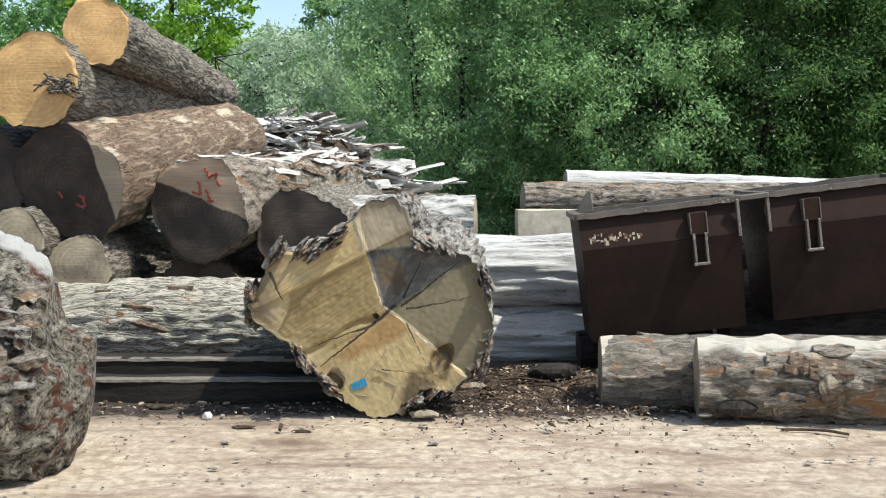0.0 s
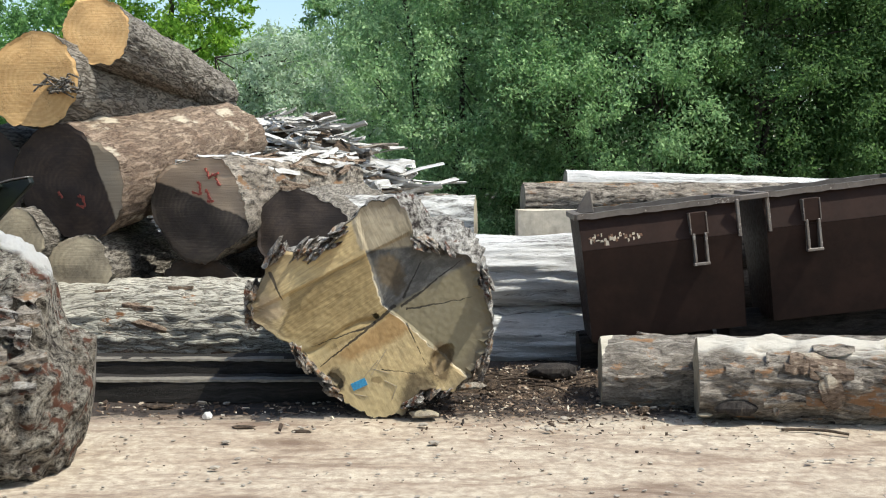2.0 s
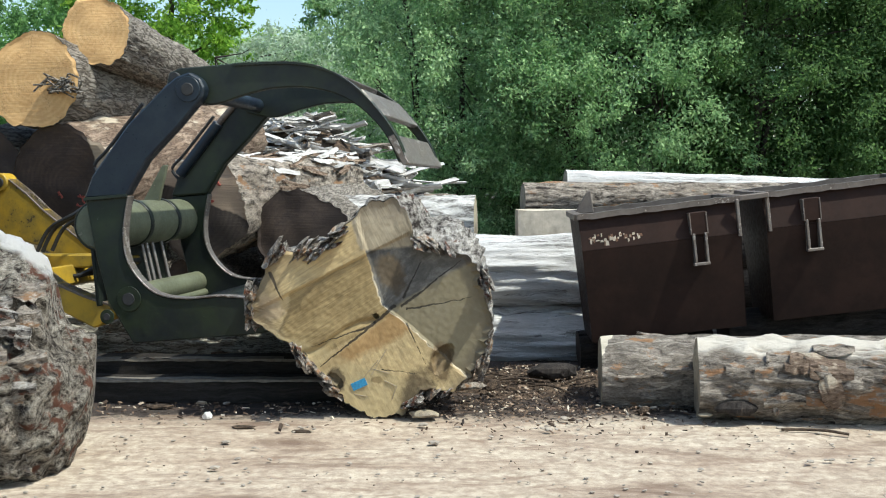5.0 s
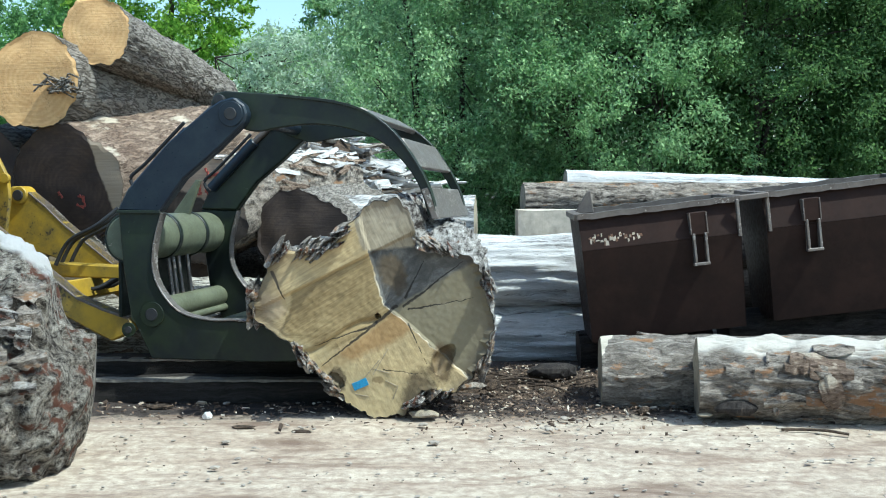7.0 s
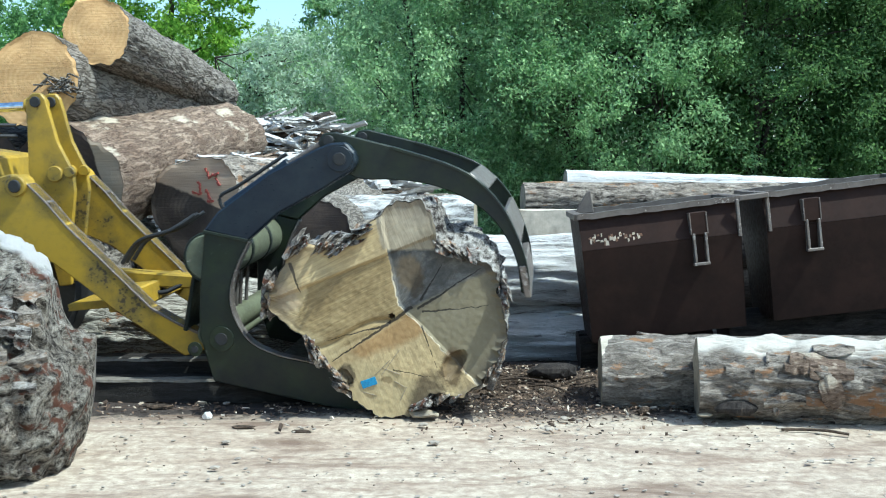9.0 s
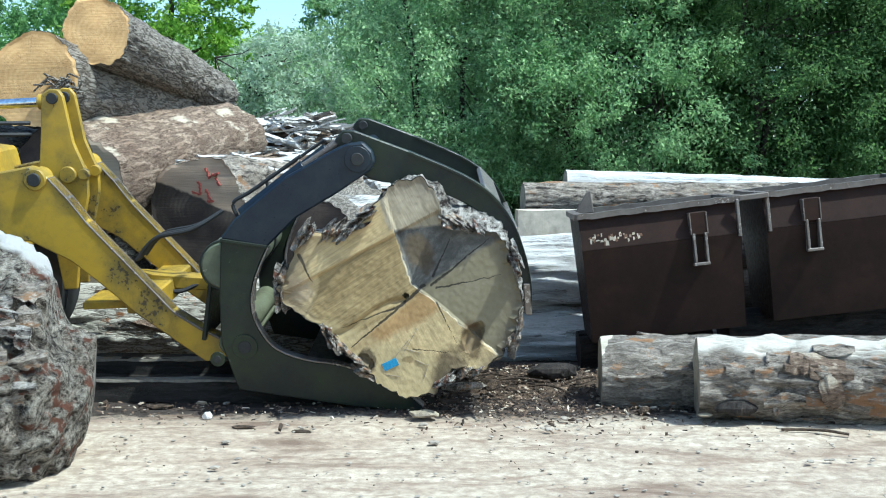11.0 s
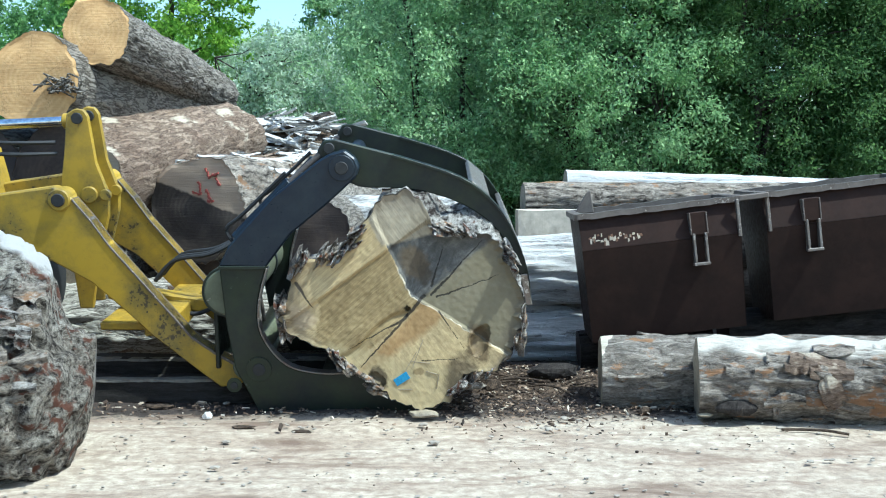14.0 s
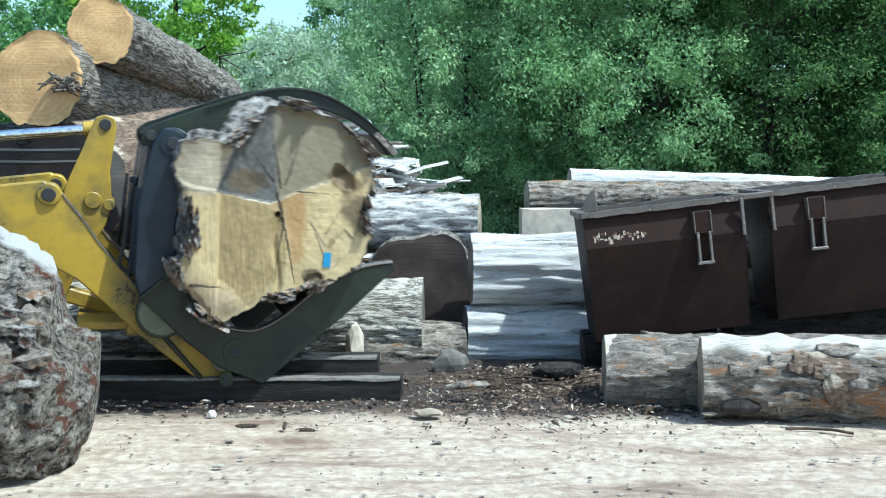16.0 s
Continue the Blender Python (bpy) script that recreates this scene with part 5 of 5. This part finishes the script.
def torn_fibres(parent, x, y, z, n, size, seed, mat, label):
    """A tuft of torn wood splinters on a log."""
    rnd = random.Random(seed)
    for i in range(n):
        bm = pipe([(0, 0, 0), (rnd.uniform(-0.4, 0.4) * size, rnd.uniform(-0.2, 0.3) * size, -0.35 * size), (rnd.uniform(-1, 1) * size, rnd.uniform(-0.5, 0.6) * size, rnd.uniform(-0.8, -0.2) * size)], 0.008, 5)
        o = part("splinter", bm, mat, parent, label)
        o.matrix_basis = pose(x + rnd.uniform(-0.5, 0.5) * size, y + rnd.uniform(-0.3, 0.3) * size, z)


def brush_marks(parent, strokes, mat, label):
    """Sprayed strokes on a sawn end, in its plane."""
    rnd = random.Random(len(strokes))
    for x, y, l, turn in strokes:
        # one ragged streak, its edges broken where the paint missed
        n = 9
        c = math.radians(turn)
        rows = []
        for k in range(n + 1):
            u, w = (k / n - 0.5) * l, rnd.uniform(0.004, 0.013)
            mx, my = x + u * math.cos(c) + rnd.gauss(0, 0.004), y + u * math.sin(c) + rnd.gauss(0, 0.004)
            rows.append([(mx - w * math.sin(c), my + w * math.cos(c)), (mx + w * math.sin(c), my - w * math.cos(c))])
        bm = bmesh.new()
        rings = [[bm.verts.new((*p, h)) for p, h in ((a, -0.016), (b, -0.016), (b, 0.01), (a, 0.01))] for a, b in rows]
        for a, b in zip(rings, rings[1:]):
            for k in range(4):
                bm.faces.new((a[k], a[(k + 1) % 4], b[(k + 1) % 4], b[k]))
        bm.faces.new(rings[0]), bm.faces.new(rings[-1])
        part("paint_stroke", bm, mat, parent, label)


def loose_bark(parent, spots, seed, mat, label):
    """Curled strips of bark that stand off a log: angle, height along it, radius, length, width."""
    rnd = random.Random(seed)
    for a, z, r, l, w in spots:
        bm = bmesh.new()
        n = 7
        rows = []
        for i in range(n + 1):
            u = i / n - 0.5
            ww = w * (1 - 1.5 * abs(u) ** 2) * rnd.uniform(0.75, 1.2)
            lift = 0.04 * u * u + 0.012 * rnd.random()
            rows.append([bm.verts.new((lift + dx, ww * s, u * l)) for s, dx in ((-0.5, -0.01), (0, 0.012), (0.5, -0.008), (0.0, -0.012))])
        for p, q in zip(rows, rows[1:]):
            for k in range(4):
                bm.faces.new((p[k], p[(k + 1) % 4], q[(k + 1) % 4], q[k]))
        bm.faces.new(rows[0]), bm.faces.new(rows[-1])
        o = part("bark_strip", bm, mat, parent, label)
        o.matrix_basis = pose(r * math.cos(a), r * math.sin(a), z) @ pose(0, 0, 0, 0, 0, math.degrees(a)) @ pose(0, 0, 0, rnd.uniform(-16, 16), rnd.uniform(-5, 5), 0)


saw = {o["label"]: o for o in scene.objects if "label" in o}
torn_fibres(saw["log with a fresh orange sawn end and torn splinters"], -0.28, -0.05, 0.02, 30, 0.17, 4, BARK_GREY, "torn dark splinters")
brush_marks(saw["thick log with dark sawn end and red paint marks"], ((-0.1, 0.32, 0.1, 70), (-0.16, 0.31, 0.09, -20), (-0.2, 0.25, 0.08, 60), (-0.02, 0.2, 0.12, 80), (0.02, 0.15, 0.08, 20), (-0.1, 0.14, 0.1, 65), (-0.12, 0.08, 0.07, 0)), RED, "faded red spray stroke")
brush_marks(saw["thick log with flaking brown bark and dark end"], ((-0.12, -0.14, 0.1, 80), (-0.08, -0.18, 0.08, 20), (0.1, -0.08, 0.06, 60), (-0.1, -0.1, 0.06, 10)), RED, "faded red spray stroke")

rnd = random.Random(31)
loose_bark(saw["thick log with dark sawn end and red paint marks"], [(rnd.uniform(0.9, 2.4), rnd.uniform(0.5, 3.2), 0.46, rnd.uniform(0.3, 1.1), rnd.uniform(0.03, 0.1)) for _ in range(34)], 8, PLANK, "pale splintered slab of wood")
loose_bark(saw["thick log with dark sawn end and red paint marks"], [(rnd.uniform(1.2, 3.0), rnd.uniform(0.3, 3.2), 0.44, rnd.uniform(0.4, 1.2), rnd.uniform(0.03, 0.08)) for _ in range(16)], 1, BARK_BROWN, "loose strip of brown bark")
low = saw["peeling log with loose bark before the bins"]
loose_bark(low, [(rnd.uniform(0, 6.28), rnd.uniform(0.1, 2.0), 0.252, rnd.uniform(0.15, 0.4), rnd.uniform(0.05, 0.13)) for _ in range(22)], 4, BARK_RAGGED, "loose peeling bark")
loose_bark(saw["grey barked log with a pale sawn end before the bins"], [(rnd.uniform(0, 6.28), rnd.uniform(0.1, 2.6), 0.268, rnd.uniform(0.15, 0.4), rnd.uniform(0.05, 0.12)) for _ in range(18)], 5, BARK_RAGGED, "loose peeling bark")
loose_bark(saw["long straight log with grey furrowed bark on the ground"], [(rnd.uniform(0, 6.28), rnd.uniform(0.8, 3.4), 0.385, rnd.uniform(0.15, 0.35), rnd.uniform(0.04, 0.09)) for _ in range(16)], 7, BARK_BROWN, "patch of torn brown bark")
near = saw["thick gnarled log with scabby grey and red bark"]
loose_bark(near, [(rnd.uniform(-1.3, 0.9), rnd.uniform(0.3, 1.0), 0.615 + rnd.uniform(-0.01, 0.03), rnd.uniform(0.08, 0.26), rnd.uniform(0.05, 0.16)) for _ in range(34)], 9, BARK_RAGGED, "scab of loose bark")
loose_bark(near, [(rnd.uniform(-1.2, 0.8), rnd.uniform(0.3, 1.0), 0.615 + rnd.uniform(-0.01, 0.03), rnd.uniform(0.06, 0.2), rnd.uniform(0.05, 0.14)) for _ in range(26)], 10, BARK_MOSSY, "scab of pale lichen-crusted bark")
loose_bark(low, [(2.5, 0.72, 0.26, 0.34, 0.14), (2.75, 0.8, 0.265, 0.26, 0.12), (3.2, 0.8, 0.262, 0.14, 0.2), (2.6, 0.62, 0.265, 0.2, 0.1), (2.9, 1.2, 0.26, 0.2, 0.08), (2.45, 1.3, 0.26, 0.3, 0.1)], 21, BARK_BROWN, "torn brown flap of bark")
lump("bark_piece", (1.860, 6.500, 0.076), (0.3, 0.09, 0.1), BARK_BLACK, "loose curl of bark before the logs", "bark piece", 8, 12)
lump("bark_piece", (2.110, 6.500, 0.069), (0.05, 0.04, 0.07), BARK_RAGGED, "small bark chunk before the logs", "bark piece", 8, 13)
lump("bark_piece", (1.670, 6.550, 0.046), (0.1, 0.05, 0.03), END_PALE, "pale wood chip before the logs", "wood chunk", 0, 14)
lump("wood_chunk", (-0.754, 8.500, -0.001), (0.16, 0.12, 0.4), SAWN, "split pale block of wood on the ground", "wood chunk", 20, 18)
lump("wood_chunk", (0.027, 8.350, -0.056), (0.3, 0.1, 0.24), END_GREY, "grey broken slab of wood on the ground", "wood chunk", 10, 19)
lump("bark_piece", (0.142, 7.200, 0.084), (0.3, 0.1, 0.06), BARK_RAGGED, "ragged bark piece on the litter", "bark piece", 15, 15)
lump("bark_piece", (0.827, 7.700, 0.073), (0.4, 0.2, 0.12), BARK_BLACK, "dark clod of rotten bark", "bark piece", 15, 16)


# ---- what moves ----
def motions():
    walk(loader, [(t, pose(x, 7.7, z, roll, 0, turn)) for t, x, z, roll, turn in [
        (0, -6.173, 0, 0, -8),
        (1.5, -5.13, 0, 0, -8),
        (2, -4.87, 0, 0, -8),
        (2.5, -4.572, 0, 0, -8),
        (3, -4.103, 0, 0, -8),
        (3.5, -3.273, 0, 0, -8),
        (4, -2.405, 0, 0, -8),
        (4.2, -2.131, -0.006, 0, -8),
        (5.2, -1.515, -0.05, -1, -9),
        (6.3, -1.305, -0.069, -1.5, -9.5),
        (6.5, -1.29, -0.069, -1.5, -9.5),
        (7, -1.294, -0.069, -1.5, -9.5),
        (7.5, -1.173, -0.075, -1.5, -9.5),
        (8, -1.044, -0.075, -1.5, -9.5),
        (8.5, -0.847, -0.063, 0, -8),
        (9, -0.593, -0.031, 3, -5.5),
        (9.2, -0.489, -0.025, 3.5, -4.5),
        (10.2, -0.501, 0, 6, -2),
        (11.3, -0.604, 0, 6.5, 0),
        (11.5, -0.645, 0, 7, 0),
        (12, -0.659, 0, 7, 0),
        (12.5, -0.684, 0, 7, 0),
        (13, -0.648, 0, 7, 0),
        (14, -0.653, 0, 7, 0),
        (14.5, -0.676, 0, 7, 0),
        (15, -1.075, 0, 5, 5),
        (15.5, -1.509, 0, 4, 10),
        (16, -2.064, 0, 3, 18)]])
    for thing, rows in (
            (fork, [(0, 0, 2.325, -42),
    (1.5, 0, 2.318, -42),
    (2, 0, 2.303, -42),
    (2.5, 0, 2.296, -42),
    (3, 0, 2.355, -38),
    (3.5, 0, 2.362, -28),
    (4, 0, 2.402, -17),
    (4.2, 0, 2.377, -14),
    (5.2, 0, 2.137, -4),
    (6.3, 0, 2.041, 0),
    (6.5, 0, 2.034, 0),
    (7, 0, 2.037, 0),
    (7.5, 0, 1.932, 7),
    (8, 0, 1.906, 7.2),
    (8.5, 0, 1.899, 8.3),
    (9, 0, 1.76, 11.4),
    (9.2, 0, 1.731, 13.5),
    (10.2, 0, 1.724, 11),
    (11.3, 0, 1.853, 5.6),
    (11.5, 0, 1.901, 3),
    (12, 0, 1.904, 0.5),
    (12.5, 0, 1.752, 0),
    (13, 0, 1.734, 0),
    (14, 0, 1.734, 0),
    (14.5, 0, 1.737, -0.5),
    (15, 0, 1.796, -11.2),
    (15.5, 0, 1.85, -23.8),
    (16, 0, 1.823, -38.6)]),
            (clamp, [(0, 0, 2.325, -56),
    (1.5, 0, 2.318, -56),
    (2, 0, 2.303, -56),
    (2.5, 0, 2.296, -56),
    (3, 0, 2.355, -52),
    (3.5, 0, 2.362, -38.7),
    (4, 0, 2.402, -19),
    (4.2, 0, 2.377, -17),
    (5.2, 0, 2.137, -5.5),
    (6.3, 0, 2.041, 0),
    (6.5, 0, 2.034, 0),
    (7, 0, 2.037, 0),
    (7.5, 0, 1.932, 6),
    (8, 0, 1.906, 6.2),
    (8.5, 0, 1.899, 7.3),
    (9, 0, 1.76, 10),
    (9.2, 0, 1.731, 12),
    (10.2, 0, 1.724, 17),
    (11.3, 0, 1.853, 15.4),
    (11.5, 0, 1.901, 13.4),
    (12, 0, 1.904, 11.3),
    (12.5, 0, 1.752, 10.4),
    (13, 0, 1.734, 10.4),
    (14, 0, 1.734, 10.4),
    (14.5, 0, 1.737, 9.5),
    (15, 0, 1.796, -3.2),
    (15.5, 0, 1.85, -12.8),
    (16, 0, 1.823, -24)]),
            (boom, [(0, 0.4245, 0.7371, -16.6),
    (1.5, 0.4245, 0.7297, -15.6),
    (2, 0.4245, 0.715, -15.6),
    (2.5, 0.4245, 0.7076, -15.1),
    (3, 0.3126, 0.7409, -13.6),
    (3.5, 0.02767, 0.7185, -11.6),
    (4, -0.3344, 0.7835, -14.2),
    (4.2, -0.4308, 0.7755, -14.1),
    (5.2, -0.7392, 0.6242, -13.8),
    (6.3, -0.8672, 0.5767, -13.6),
    (6.5, -0.8672, 0.5695, -13.6),
    (7, -0.8672, 0.5731, -13.6),
    (7.5, -1.04, 0.5693, -13.6),
    (8, -1.033, 0.5471, -13.6),
    (8.5, -1.023, 0.5578, -11.8),
    (9, -1.046, 0.4729, -6.25),
    (9.2, -1.08, 0.4819, -5.15),
    (10.2, -1.013, 0.4298, -2.7),
    (11.3, -0.8865, 0.4686, -2.7),
    (11.5, -0.8228, 0.4778, -2.6),
    (12, -0.7599, 0.4469, -2.1),
    (12.5, -0.7472, 0.2876, 0),
    (13, -0.7472, 0.2694, 0),
    (14, -0.7472, 0.2694, 0),
    (14.5, -0.7344, 0.2666, 0.2),
    (15, -0.4486, 0.2142, 0.9),
    (15.5, -0.09278, 0.2087, 1.6),
    (16, 0.3295, 0.2124, 2)]),
            (lever, [(0, -0.8099, 1.633, -7.8),
    (1.5, -0.795, 1.651, -7.8),
    (2, -0.795, 1.637, -7.8),
    (2.5, -0.7874, 1.642, -7.8),
    (3, -0.8756, 1.712, -7.8),
    (3.5, -1.128, 1.739, -7.8),
    (4, -1.593, 1.776, -7.8),
    (4.2, -1.701, 1.778, -7.8),
    (5.2, -2.045, 1.657, -7.8),
    (6.3, -2.194, 1.628, -7.8),
    (6.5, -2.194, 1.621, -7.8),
    (7, -2.194, 1.625, -7.8),
    (7.5, -2.367, 1.621, -7.3),
    (8, -2.35, 1.599, -7.3),
    (8.5, -2.27, 1.635, -6.8),
    (9, -2.133, 1.641, -6.8),
    (9.2, -2.133, 1.667, -6.3),
    (10.2, -2.032, 1.612, -3.8),
    (11.3, -1.925, 1.611, -1),
    (11.5, -1.86, 1.622, -0.5),
    (12, -1.787, 1.602, -0.3),
    (12.5, -1.73, 1.486, 0),
    (13, -1.73, 1.468, 0.8),
    (14, -1.73, 1.468, 0.8),
    (14.5, -1.703, 1.469, 1),
    (15, -1.342, 1.431, 7.2),
    (15.5, -0.9107, 1.409, 12.2),
    (16, -0.4096, 1.371, 16.7)]),
            (ram, [(0, -1.038, 2.122, -3),
    (1.5, -1.023, 2.14, -3),
    (2, -1.023, 2.125, -3),
    (2.5, -1.015, 2.13, -3),
    (3, -1.103, 2.201, -3),
    (3.5, -1.355, 2.227, -3),
    (4, -1.82, 2.264, -3),
    (4.2, -1.929, 2.267, -3),
    (5.2, -2.273, 2.146, -3),
    (6.3, -2.422, 2.117, -3),
    (6.5, -2.422, 2.109, -3),
    (7, -2.422, 2.113, -3),
    (7.5, -2.591, 2.111, -3),
    (8, -2.573, 2.089, -3),
    (8.5, -2.489, 2.128, -3),
    (9, -2.352, 2.133, -3),
    (9.2, -2.348, 2.161, -3),
    (10.2, -2.225, 2.115, -3),
    (11.3, -2.094, 2.123, -3),
    (11.5, -2.024, 2.136, -3),
    (12, -1.949, 2.116, -3),
    (12.5, -1.889, 2.001, -3),
    (13, -1.882, 1.985, -3),
    (14, -1.882, 1.985, -3),
    (14.5, -1.853, 1.986, -5),
    (15, -1.435, 1.961, -5),
    (15.5, -0.958, 1.946, -5),
    (16, -0.4143, 1.909, -5)]),
            (link, [(0, 0.1686, 0.9536, -7.46),
    (1.5, 0.1686, 0.9462, -6.177),
    (2, 0.1686, 0.9314, -6.177),
    (2.5, 0.1686, 0.924, -5.525),
    (3, 0.07251, 0.9747, -4.446),
    (3.5, -0.1682, 0.9904, -3.805),
    (4, -0.4748, 1.088, -4.119),
    (4.2, -0.555, 1.087, -3.227),
    (5.2, -0.8076, 0.9523, -0.4143),
    (6.3, -0.9125, 0.9088, 1.789),
    (6.5, -0.9125, 0.9015, 1.789),
    (7, -0.9125, 0.9052, 1.789),
    (7.5, -1.044, 0.9045, 1.585),
    (8, -1.036, 0.8822, 1.582),
    (8.5, -1.02, 0.893, 1.598),
    (9, -1.025, 0.8073, 3.335),
    (9.2, -1.047, 0.8153, 3.597),
    (10.2, -0.9939, 0.7644, 3.934),
    (11.3, -0.8991, 0.8035, 4.244),
    (11.5, -0.8506, 0.8118, 4.509),
    (12, -0.8023, 0.7793, 5.249),
    (12.5, -0.7925, 0.6197, 7.826),
    (13, -0.7925, 0.6014, 7.88),
    (14, -0.7925, 0.6014, 7.88),
    (14.5, -0.7825, 0.5982, 8.18),
    (15, -0.5575, 0.5311, 10.9),
    (15.5, -0.2682, 0.4942, 14.75),
    (16, 0.08696, 0.4437, 19.55)])):
        walk(thing, [(t, pose(x, 0, z, 0, turn, 0)) for t, x, z, turn in rows])
    walk(big_log, [(t, pose(x, y, z, 0, roll, turn) @ pose(0, 0, 0, -90)) for t, x, y, z, roll, turn in [(0, -0.4362, 6.72, 0.668, -0, 0),
    (6.4, -0.4362, 6.72, 0.668, -0, 0),
    (7, -0.4252, 6.72, 0.668, 0.5, 0),
    (7.5, -0.4142, 6.72, 0.668, 1.3, 0),
    (8, -0.3519, 6.72, 0.6716, 4.8, 0),
    (8.5, -0.3446, 6.72, 0.668, 4.8, 0),
    (9, -0.3336, 6.72, 0.668, 5, 0),
    (9.2, -0.3006, 6.72, 0.6753, 4.9, 0),
    (10.2, -0.249, 6.72, 0.7602, 0.3, 0),
    (11.3, -0.2414, 6.72, 0.8596, -3.4, 0),
    (11.5, -0.2449, 6.72, 0.9368, -6.7, 0),
    (12, -0.2412, 6.72, 0.9551, -9.3, 0),
    (12.5, -0.2637, 6.72, 0.7381, -9.3, 0),
    (13, -0.2308, 6.72, 0.7159, -9.3, 0),
    (14, -0.2325, 6.72, 0.7159, -9.3, 0),
    (14.5, -0.2403, 6.72, 0.7344, -9.7, 0),
    (15, -0.4197, 6.782, 0.948, -21.1, 5),
    (15.5, -0.6475, 6.845, 1.18, -32.7, 10),
    (16, -1.133, 6.97, 1.31, -60.7, 20)]])


motions()
